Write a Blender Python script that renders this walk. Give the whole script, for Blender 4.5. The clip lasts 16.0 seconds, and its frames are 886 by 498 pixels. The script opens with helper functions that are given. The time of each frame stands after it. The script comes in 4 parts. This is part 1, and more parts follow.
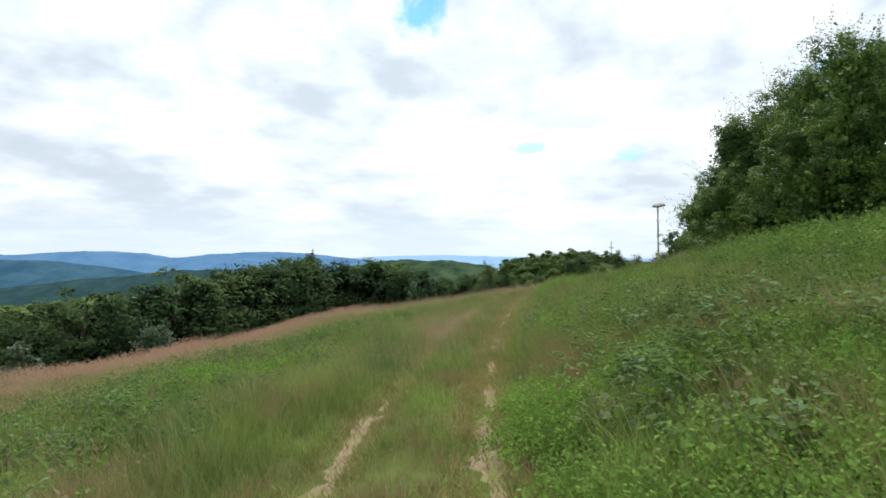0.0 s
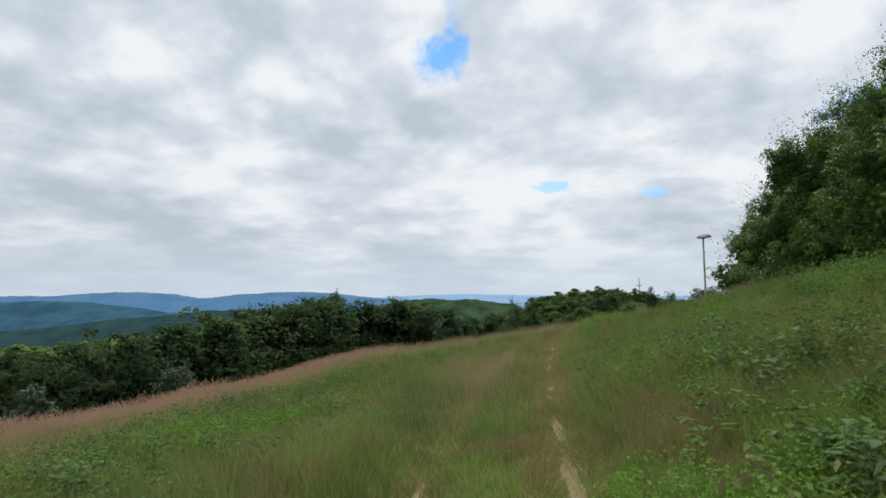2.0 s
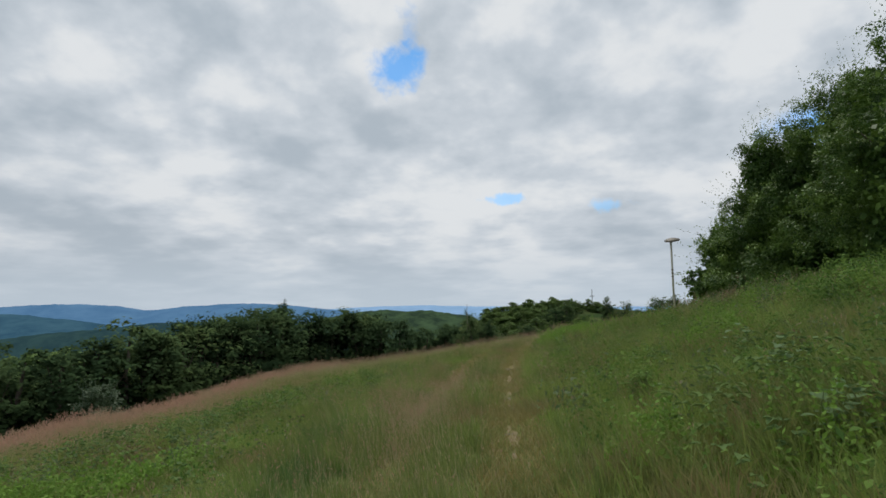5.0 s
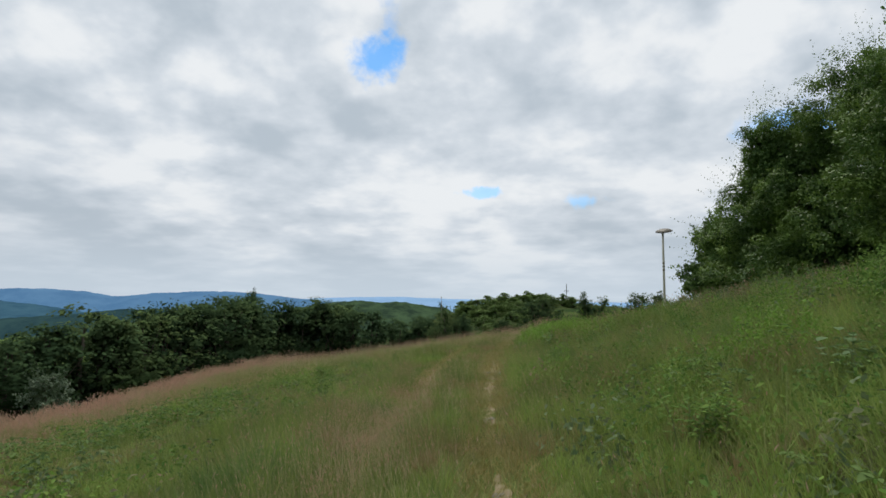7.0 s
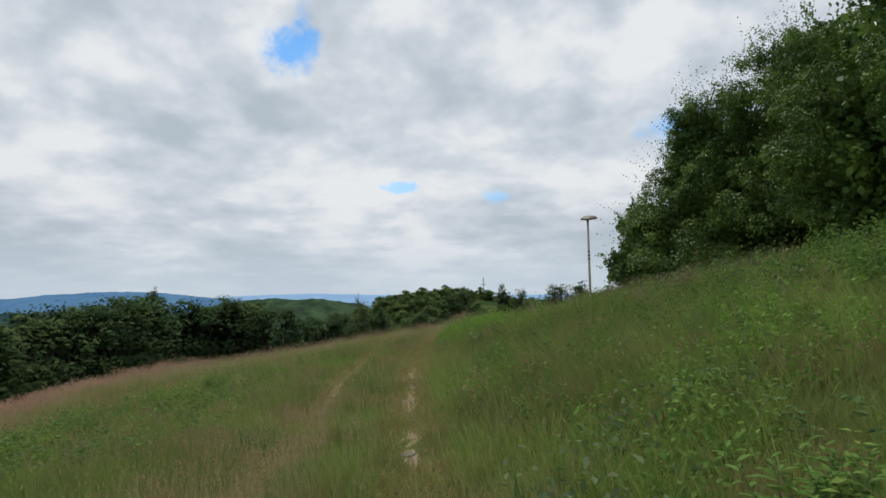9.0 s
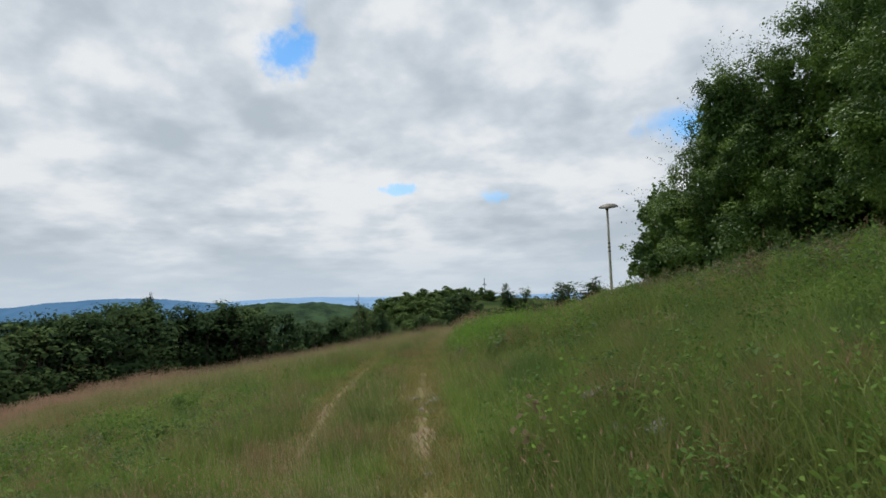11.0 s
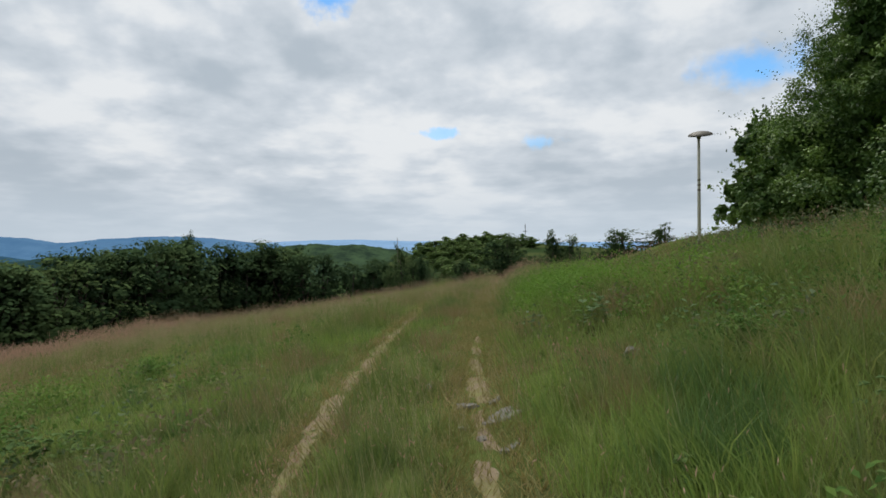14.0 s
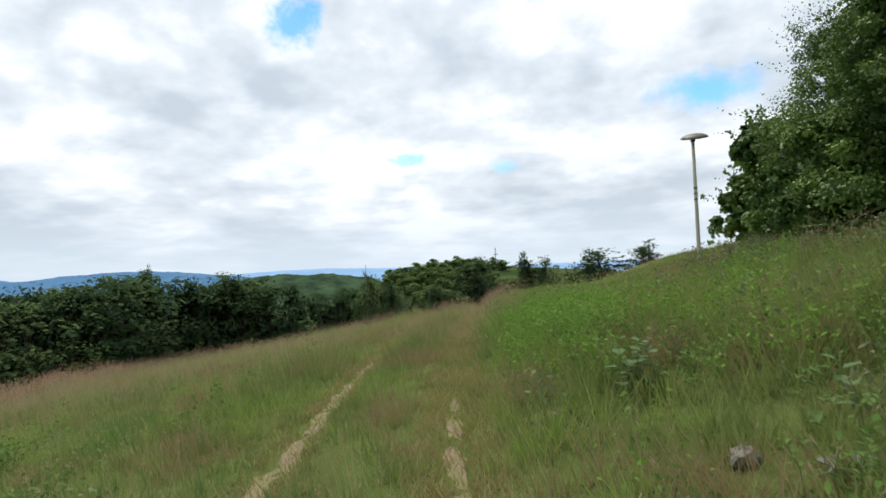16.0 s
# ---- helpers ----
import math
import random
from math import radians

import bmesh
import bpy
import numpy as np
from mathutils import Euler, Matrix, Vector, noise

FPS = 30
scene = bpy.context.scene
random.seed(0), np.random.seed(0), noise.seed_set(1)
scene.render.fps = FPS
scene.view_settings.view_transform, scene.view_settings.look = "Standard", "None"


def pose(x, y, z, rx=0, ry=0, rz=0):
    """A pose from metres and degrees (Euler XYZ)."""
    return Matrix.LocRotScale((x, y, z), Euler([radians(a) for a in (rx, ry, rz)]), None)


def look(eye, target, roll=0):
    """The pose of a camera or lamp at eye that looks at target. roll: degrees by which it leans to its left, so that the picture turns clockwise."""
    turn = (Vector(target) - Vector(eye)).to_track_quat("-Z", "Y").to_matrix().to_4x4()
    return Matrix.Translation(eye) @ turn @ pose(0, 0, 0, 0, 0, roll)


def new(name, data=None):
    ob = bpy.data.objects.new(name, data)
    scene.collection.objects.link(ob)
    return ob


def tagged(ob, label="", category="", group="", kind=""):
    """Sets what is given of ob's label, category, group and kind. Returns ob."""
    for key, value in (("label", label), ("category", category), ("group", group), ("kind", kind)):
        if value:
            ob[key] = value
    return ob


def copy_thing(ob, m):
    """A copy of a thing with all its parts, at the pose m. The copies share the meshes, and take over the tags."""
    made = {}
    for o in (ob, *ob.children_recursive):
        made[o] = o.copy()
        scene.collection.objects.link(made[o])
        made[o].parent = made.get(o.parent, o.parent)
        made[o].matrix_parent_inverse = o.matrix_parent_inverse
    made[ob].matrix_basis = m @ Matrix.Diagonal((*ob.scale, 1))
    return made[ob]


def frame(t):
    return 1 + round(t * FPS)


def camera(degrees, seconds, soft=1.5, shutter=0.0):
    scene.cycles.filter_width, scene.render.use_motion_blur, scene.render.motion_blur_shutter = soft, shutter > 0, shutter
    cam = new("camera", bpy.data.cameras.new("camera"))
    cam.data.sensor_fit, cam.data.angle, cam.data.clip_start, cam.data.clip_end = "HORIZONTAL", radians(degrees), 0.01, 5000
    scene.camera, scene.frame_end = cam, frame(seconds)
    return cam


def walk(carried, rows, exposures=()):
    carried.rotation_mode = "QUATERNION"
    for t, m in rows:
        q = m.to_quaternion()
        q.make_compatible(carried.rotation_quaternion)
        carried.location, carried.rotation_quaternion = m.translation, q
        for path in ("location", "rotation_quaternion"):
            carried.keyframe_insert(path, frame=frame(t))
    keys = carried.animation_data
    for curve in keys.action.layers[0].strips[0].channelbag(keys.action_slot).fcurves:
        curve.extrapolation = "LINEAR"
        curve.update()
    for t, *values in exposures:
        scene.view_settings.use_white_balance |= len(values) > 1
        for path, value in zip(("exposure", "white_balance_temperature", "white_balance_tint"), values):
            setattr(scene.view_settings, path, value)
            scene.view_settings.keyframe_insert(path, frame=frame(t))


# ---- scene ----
cam = camera(72.6, 16.0, 1.6, 0.15)
PATH = [
    (0.0, pose(-0.000, -0.000, -0.000, 91.08, 0.35, -1.39)),
    (0.5, pose(-0.040, 0.512, -0.041, 92.89, 0.77, 2.07)),
    (1.0, pose(-0.153, 1.041, -0.079, 93.65, 0.09, -1.40)),
    (1.5, pose(-0.185, 1.516, -0.107, 94.76, 1.07, -0.61)),
    (2.0, pose(-0.247, 2.092, -0.135, 94.81, 0.66, 0.91)),
    (2.5, pose(-0.248, 2.640, -0.145, 95.35, 0.75, -2.19)),
    (3.0, pose(-0.171, 3.163, -0.152, 97.28, 0.50, -1.48)),
    (3.5, pose(-0.116, 3.768, -0.174, 96.29, 0.26, -2.03)),
    (4.0, pose(0.014, 4.387, -0.193, 95.83, 0.81, -1.89)),
    (6.5, pose(0.426, 7.773, -0.249, 95.86, 0.17, -5.58)),
    (7.0, pose(0.521, 8.449, -0.245, 95.07, -0.30, -5.71)),
    (7.5, pose(0.640, 9.061, -0.241, 95.59, -0.00, -9.35)),
    (8.0, pose(0.765, 9.609, -0.243, 95.94, 0.18, -8.16)),
    (8.5, pose(0.821, 10.211, -0.266, 95.01, -0.70, -8.41)),
    (9.0, pose(0.928, 10.782, -0.284, 94.56, 0.94, -13.44)),
    (11.5, pose(1.393, 13.977, -0.363, 94.64, 2.43, -12.89)),
    (12.0, pose(1.524, 14.619, -0.363, 93.97, 2.78, -7.59)),
    (12.5, pose(1.620, 15.291, -0.359, 93.10, 0.09, -9.48)),
    (13.0, pose(1.702, 15.954, -0.376, 92.96, 0.20, -10.46)),
    (13.5, pose(1.761, 16.647, -0.402, 91.66, 1.03, -6.88)),
    (14.0, pose(1.868, 17.330, -0.415, 89.56, 0.49, -9.67)),
    (14.5, pose(2.049, 17.938, -0.395, 89.51, 2.20, -9.65)),
    (15.0, pose(2.140, 18.636, -0.383, 89.91, 1.30, -12.37)),
    (15.5, pose(2.335, 19.285, -0.393, 91.46, 4.99, -13.10)),
    (16.0, pose(2.472, 20.057, -0.423, 91.91, 2.42, -12.46)),
]
walk(cam, PATH, [(0.0, 0.38), (0.6, 0.32), (1.0, 0.14), (1.5, -0.02), (2.0, -0.13), (3.0, -0.22), (4.0, -0.38), (6.3, -0.28), (7.0, -0.20), (9.0, -0.27), (12.5, -0.24), (13.5, -0.24),
                 (14.0, -0.26), (14.5, -0.03), (15.0, 0.13), (16.0, 0.17)])


# ---- light: a bright, mostly clouded summer sky ----
SUN_ELEV, SUN_ROT = radians(58), radians(8)
sun = new("sun", bpy.data.lights.new("sun", "SUN"))
sun.data.energy, sun.data.angle, sun.data.color = 2.5, radians(12), (1.0, 0.95, 0.87)
sun.matrix_world = look((0, 0, 50), (-math.sin(SUN_ROT) * math.cos(SUN_ELEV), -math.cos(SUN_ROT) * math.cos(SUN_ELEV),
                                     50 - math.sin(SUN_ELEV)))


class Nodes:
    """A small hand for writing node trees."""

    def __init__(self, tree):
        self.tree = tree
        tree.nodes.clear()

    def add(self, kind, values=None, **props):
        n = self.tree.nodes.new(kind)
        for key, value in props.items():
            setattr(n, key, value)
        for key, value in (values or {}).items():
            self.put(n.inputs[key], value)
        return n

    def put(self, socket, value):
        if isinstance(value, bpy.types.NodeSocket):
            self.tree.links.new(value, socket)
        else:
            socket.default_value = value

    def math(self, op, a, b=0.0, clamp=False):
        n = self.add("ShaderNodeMath", operation=op, use_clamp=clamp)
        self.put(n.inputs[0], a)
        self.put(n.inputs[1], b)
        return n.outputs[0]

    def vec(self, op, a, b=(0, 0, 0)):
        n = self.add("ShaderNodeVectorMath", operation=op)
        self.put(n.inputs[0], a)
        self.put(n.inputs[1], b)
        return n.outputs["Value" if op in ("LENGTH", "DOT_PRODUCT") else "Vector"]

    def ramp(self, fac, lo, hi, a=0.0, b=1.0):
        n = self.add("ShaderNodeMapRange", interpolation_type="SMOOTHSTEP")
        for k, v in enumerate((fac, lo, hi, a, b)):
            self.put(n.inputs[k], v)
        return n.outputs[0]

    def noise(self, vector, scale, detail=3.0, rough=0.5, distort=0.0):
        n = self.add("ShaderNodeTexNoise", {"Vector": vector, "Scale": scale, "Detail": detail, "Roughness": rough,
                                            "Distortion": distort})
        return n.outputs["Fac"]

    def mix(self, fac, a, b):
        n = self.add("ShaderNodeMix", data_type="RGBA")
        self.put(n.inputs[0], fac)
        self.put(n.inputs[6], a if isinstance(a, bpy.types.NodeSocket) else (*a, 1.0))
        self.put(n.inputs[7], b if isinstance(b, bpy.types.NodeSocket) else (*b, 1.0))
        return n.outputs[2]


def make_world():
    world = bpy.data.worlds.new("clouded_sky")
    scene.world = world
    world.use_nodes = True
    N = Nodes(world.node_tree)
    way = N.add("ShaderNodeTexCoord").outputs["Generated"]
    xyz = N.add("ShaderNodeSeparateXYZ", {0: way})
    sky = N.add("ShaderNodeTexSky", sky_type="NISHITA", sun_disc=False, sun_elevation=SUN_ELEV, sun_rotation=SUN_ROT,
                altitude=800.0, dust_density=0.2, ozone_density=4.0)
    up = N.math("MAXIMUM", xyz.outputs[2], 0.0)
    # puffs of cloud that flatten into bands towards the horizon: bright crests, blue-grey bellies
    rise = N.math("MULTIPLY", N.math("LOGARITHM", N.math("ADD", up, 0.09), math.e), 0.66)
    layer = N.add("ShaderNodeCombineXYZ", {0: xyz.outputs[0], 1: xyz.outputs[1], 2: rise}).outputs[0]
    big = N.noise(N.vec("ADD", layer, (3.1, 7.7, 0.0)), 4.0, 4.0, 0.50, 0.0)
    small = N.noise(N.vec("ADD", layer, (9.4, 2.2, 3.0)), 11.0, 4.0, 0.52, 0.0)
    body = N.math("ADD", N.math("MULTIPLY", big, 0.62), N.math("MULTIPLY", small, 0.38))
    # thinner, brighter cloud in the sun's quarter
    thin = N.ramp(N.vec("LENGTH", N.vec("SUBTRACT", way, (0.28, 0.87, 0.40))), 0.05, 0.85, 0.042, -0.042)
    bulk = N.math("ADD", body, thin)
    grey = N.mix(N.ramp(bulk, 0.36, 0.54), (0.545, 0.625, 0.705), (0.765, 0.83, 0.90))
    cloud = N.mix(N.ramp(bulk, 0.49, 0.60), grey, (0.955, 0.99, 1.02))
    # away from the sun the mostly unseen cloud is dimmed to shade foliage
    off_sun = N.vec("LENGTH", N.vec("SUBTRACT", way, (0.07, 0.53, 0.85)))
    cloud = N.mix(N.ramp(off_sun, 0.75, 1.75, 0.0, 0.62), cloud, (0.30, 0.345, 0.40))
    # gaps of blue sky
    wobble = N.math("MULTIPLY", N.math("SUBTRACT", N.noise(way, 17.0, 4.0, 0.6), 0.5), 0.15)
    gap = None
    for hole, stretch, size, clear in (((-0.011, 0.921, 0.384), (1.05, 1.0, 0.95), 0.038, 0.95), ((0.004, 0.897, 0.440), (1.5, 1.0, 0.8), 0.026, 0.35),
                                       ((0.1534, 0.9718, 0.1792), (0.75, 1.0, 3.4), 0.016, 0.6), ((0.3135, 0.9356, 0.1625), (0.8, 1.0, 2.2), 0.022, 0.45),
                                       ((0.5850, 0.772, 0.246), (0.75, 0.9, 1.7), 0.058, 0.85), ((0.665, 0.735, 0.135), (0.8, 1.0, 3.0), 0.03, 0.4),
                                       ((0.45, 0.55, 0.72), (0.7, 0.7, 1.0), 0.07, 0.9), ((-0.75, -0.3, 0.6), (0.5, 0.8, 1.0), 0.07, 0.9)):
        far = N.vec("LENGTH", N.vec("MULTIPLY", N.vec("SUBTRACT", way, hole), stretch))
        m = N.ramp(N.math("ADD", far, wobble), size * 0.1, size * 1.4, clear, 0.0)
        gap = m if gap is None else N.math("MAXIMUM", gap, m)
    # towards the horizon the clouds grow pale and even
    haze = N.ramp(xyz.outputs[2], 0.0, 0.13, 1.0, 0.0)
    cloud = N.mix(N.math("MULTIPLY", haze, 0.75), cloud, (0.66, 0.76, 0.86))
    below = N.ramp(xyz.outputs[2], -0.03, 0.0, 1.0, 0.0)
    cloud = N.mix(below, cloud, (0.16, 0.2, 0.16))
    deep = N.vec("MULTIPLY", sky.outputs[0], (0.55, 1.10, 1.30))
    blue = N.add("ShaderNodeBackground", {"Color": deep, "Strength": 0.15})
    white = N.add("ShaderNodeBackground", {"Color": cloud, "Strength": 1.0})
    both = N.add("ShaderNodeMixShader", {0: N.math("MULTIPLY", gap, 0.92), 1: white.outputs[0], 2: blue.outputs[0]})
    out = N.add("ShaderNodeOutputWorld")
    N.put(out.inputs[0], both.outputs[0])


make_world()


# ---- materials ----
def shader(name, colour, rough=0.7, bump=None, bump_size=0.01, translucent=0.0, metallic=0.0, specular=0.3, round_off=0.0):
    """A material from a function that gives a colour socket from (nodes, place)."""
    mat = bpy.data.materials.new(name)
    mat.use_nodes = True
    N = Nodes(mat.node_tree)
    place = N.add("ShaderNodeNewGeometry").outputs["Position"]
    c = colour(N, place)
    bsdf = N.add("ShaderNodeBsdfPrincipled", {"Base Color": c, "Roughness": rough, "Metallic": metallic,
                                              "Specular IOR Level": specular})
    if bump:
        b = N.add("ShaderNodeBump", {"Height": bump(N, place), "Strength": 0.8, "Distance": bump_size})
        N.put(bsdf.inputs["Normal"], b.outputs[0])
    if round_off:
        # many small leaves scatter light like a soft rounded mass
        own = N.add("ShaderNodeTexCoord").outputs["Object"]
        away = N.add("ShaderNodeVectorTransform", {0: N.vec("MULTIPLY", N.vec("SUBTRACT", own, (0.0, 0.0, 3.5)), (0.2, 0.2, 0.2))},
                     vector_type="VECTOR", convert_from="OBJECT", convert_to="WORLD").outputs[0]
        flat = N.add("ShaderNodeNewGeometry").outputs["Normal"]
        soft = N.vec("NORMALIZE", N.vec("ADD", N.vec("MULTIPLY", N.vec("NORMALIZE", away), (round_off,) * 3), N.vec("MULTIPLY", flat, (1 - round_off,) * 3)))
        N.put(bsdf.inputs["Normal"], soft)
    last = bsdf.outputs[0]
    if translucent:
        through_leaf = N.add("ShaderNodeBsdfTranslucent", {"Color": c})
        last = N.add("ShaderNodeMixShader", {0: translucent, 1: last, 2: through_leaf.outputs[0]}).outputs[0]
    N.put(N.add("ShaderNodeOutputMaterial").inputs[0], last)
    return mat


def island(N):
    return N.add("ShaderNodeNewGeometry").outputs["Random Per Island"]


def leafy(a, b, c, patch=0.35):
    """Green that varies from leaf to leaf and from patch to patch."""
    def colour(N, place):
        own = N.mix(island(N), a, b)
        return N.mix(N.ramp(N.noise(place, patch, 3.0), 0.42, 0.66), own, c)
    return colour


def grassy(N, place):
    own = N.mix(island(N), (0.130, 0.188, 0.048), (0.278, 0.325, 0.090))
    dry = N.mix(island(N), (0.34, 0.235, 0.125), (0.30, 0.265, 0.11))
    lime = N.mix(island(N), (0.19, 0.295, 0.062), (0.34, 0.41, 0.105))
    cool = N.mix(island(N), (0.090, 0.165, 0.045), (0.165, 0.255, 0.07))
    own = N.mix(N.ramp(N.noise(place, 0.85, 4.0, 0.6), 0.49, 0.60), own, dry)
    own = N.mix(N.ramp(N.noise(N.vec("ADD", place, (50.0, 9.0, 0.0)), 0.55, 4.0, 0.6), 0.50, 0.60), own, lime)
    return N.mix(N.ramp(N.noise(N.vec("ADD", place, (5.0, 79.0, 0.0)), 0.60, 4.0, 0.6), 0.55, 0.66), own, cool)


def soil(N, place):
    c = N.mix(N.noise(place, 2.2, 6.0, 0.65), (0.085, 0.085, 0.035), (0.13, 0.15, 0.05))
    green = N.mix(N.noise(place, 0.5, 6.0, 0.6), (0.07, 0.12, 0.028), (0.17, 0.19, 0.06))
    near = N.mix(N.ramp(N.noise(place, 0.9, 4.0), 0.35, 0.6), c, green)
    east = N.ramp(N.add("ShaderNodeSeparateXYZ", {0: place}).outputs[0], -30.0, 30.0, 0.15, 1.0)
    wild = N.mix(N.math("MULTIPLY", east, N.ramp(N.noise(place, 0.018, 5.0), 0.36, 0.52)), (0.038, 0.064, 0.024), (0.078, 0.098, 0.036))
    return N.mix(N.ramp(N.vec("LENGTH", place), 55.0, 90.0), near, wild)


def dirt(N, place):
    c = N.mix(N.noise(place, 3.0, 8.0, 0.7), (0.20, 0.148, 0.095), (0.34, 0.265, 0.18))
    c = N.mix(N.ramp(N.noise(place, 38.0, 3.0), 0.60, 0.72), c, (0.44, 0.39, 0.32))
    return N.mix(N.ramp(N.noise(place, 1.4, 5.0, 0.7), 0.45, 0.62), c, (0.22, 0.215, 0.085))


def bark(N, place):
    return N.mix(N.noise(N.vec("MULTIPLY", place, (6.0, 6.0, 1.2)), 2.0, 6.0, 0.7), (0.05, 0.04, 0.03), (0.17, 0.14, 0.11))


def rock(N, place):
    c = N.mix(N.noise(place, 6.0, 8.0, 0.7), (0.13, 0.12, 0.105), (0.29, 0.265, 0.23))
    return N.mix(N.ramp(N.noise(place, 2.5, 4.0), 0.55, 0.7), c, (0.24, 0.25, 0.16))


def plain(a, b, scale=3.0):
    return lambda N, place: N.mix(N.noise(place, scale, 6.0, 0.65), a, b)


M_GROUND = shader("meadow_soil", soil, 1.0, lambda N, p: N.noise(p, 9.0, 8.0, 0.7), 0.06, specular=0.0)
M_DIRT = shader("trodden_dirt", dirt, 0.95, lambda N, p: N.noise(p, 16.0, 8.0, 0.75), 0.012, specular=0.05)
M_GRASS = shader("meadow_grass", grassy, 0.6, translucent=0.3)
M_SEED = shader("pink_seed_heads", leafy((0.50, 0.27, 0.195), (0.60, 0.385, 0.28), (0.50, 0.36, 0.23), 0.6), 0.8, translucent=0.25)
M_STRAW = shader("dry_stalks", leafy((0.42, 0.35, 0.18), (0.55, 0.47, 0.28), (0.36, 0.34, 0.14), 0.8), 0.7, translucent=0.2)
M_TURF = shader("yellow_turf", leafy((0.30, 0.25, 0.095), (0.43, 0.36, 0.145), (0.25, 0.25, 0.08), 1.2), 0.7, translucent=0.2)
M_HERB = shader("undergrowth_leaves", leafy((0.070, 0.145, 0.034), (0.150, 0.250, 0.058), (0.20, 0.30, 0.065), 0.9), 0.8, translucent=0.30, specular=0.05)
M_FRESH = shader("lime_leaves", leafy((0.115, 0.225, 0.040), (0.235, 0.375, 0.075), (0.21, 0.35, 0.06), 1.4), 0.75, translucent=0.3, specular=0.08)
M_GREYHERB = shader("dull_leaves", leafy((0.095, 0.150, 0.065), (0.190, 0.245, 0.125), (0.25, 0.19, 0.11), 1.1), 0.8, translucent=0.25, specular=0.05)
M_LEAF = shader("tree_leaves", leafy((0.048, 0.098, 0.024), (0.110, 0.190, 0.045), (0.200, 0.305, 0.066), 0.85), 0.55, translucent=0.19, specular=0.2)
def belt_green(N, place):
    each = N.add("ShaderNodeObjectInfo").outputs["Random"]
    tone = N.mix(N.ramp(each, 0.3, 1.0), (0.045, 0.079, 0.036), (0.105, 0.155, 0.058))
    return N.mix(N.math("MULTIPLY", island(N), 0.22), tone, (0.10, 0.15, 0.06))


M_LEAF_FAR = shader("far_tree_leaves", belt_green, 0.9, translucent=0.15, specular=0.0, round_off=0.85)
M_LEAF_HILL = shader("hill_bush_leaves", leafy((0.105, 0.175, 0.055), (0.185, 0.275, 0.085), (0.16, 0.24, 0.07), 0.08), 0.8, translucent=0.3, specular=0.05, round_off=0.65)
M_LEAF_GREY = shader("willow_leaves", leafy((0.085, 0.125, 0.075), (0.15, 0.20, 0.115), (0.12, 0.17, 0.09), 0.2), 0.6, translucent=0.2)
M_BARK = shader("bark", bark, 0.9, lambda N, p: N.noise(p, 22.0, 6.0, 0.7), 0.02)
M_ROCK = shader("field_stone", rock, 0.85, lambda N, p: N.noise(p, 18.0, 8.0, 0.7), 0.02)
M_POLE = shader("weathered_paint", plain((0.50, 0.46, 0.36), (0.66, 0.62, 0.50), 7.0), 0.6)
M_RUST = shader("rusty_steel", plain((0.16, 0.13, 0.10), (0.30, 0.25, 0.19), 9.0), 0.7)
M_DISH = shader("dish_shell", plain((0.08, 0.068, 0.05), (0.16, 0.138, 0.10), 5.0), 0.55)
M_STEEL = shader("grey_steel", plain((0.22, 0.22, 0.22), (0.34, 0.34, 0.34), 2.0), 0.5)


# ---- the lie of the land ----
def lattice(i, j, seed):
    h = np.sin(i * 127.1 + j * 311.7 + seed * 74.7) * 43758.5453
    return h - np.floor(h)


def patches(x, y, size, seed=0):
    """Smooth random values from 0 to 1 over the plan."""
    total, weight, amp = 0.0, 0.0, 1.0
    for octave in range(3):
        u, v = x / size, y / size
        i, j = np.floor(u), np.floor(v)
        f, g = u - i, v - j
        f, g = f * f * (3 - 2 * f), g * g * (3 - 2 * g)
        n = (lattice(i, j, seed) * (1 - f) + lattice(i + 1, j, seed) * f) * (1 - g) \
            + (lattice(i, j + 1, seed) * (1 - f) + lattice(i + 1, j + 1, seed) * f) * g
        total, weight, amp, size, seed = total + n * amp, weight + amp, amp * 0.5, size * 0.5, seed + 1
    return total / weight


GAUGE = 1.32
_ys = np.arange(-60.0, 140.0, 0.5)
_xs = np.interp(_ys, [-60, 0, 3.8, 8.9, 16, 21.4, 26.3, 35.4, 60, 140], [-2.0, 0.12, 0.32, 0.9, 1.85, 2.84, 3.85, 6.4, 15, 45])
_xs = np.convolve(np.pad(_xs, 6, mode="edge"), np.ones(13) / 13, "valid")


def right_rut(y):
    return np.interp(y, _ys, _xs)


def gauge(y):
    """Distance between the two wheel tracks."""
    return np.interp(y, [0, 18, 24, 30, 40], [1.30, 1.35, 1.58, 1.70, 1.80])


def step(a, b, x):
    t = np.clip((x - a) / (b - a), 0, 1)
    return t * t * (3 - 2 * t)


def rut_depth(x, y):
    v = x - right_rut(y)
    return 0.07 * (np.exp(-(v / 0.24) ** 2) + np.exp(-((v + gauge(y)) / 0.24) ** 2))


EDGE = 12.0


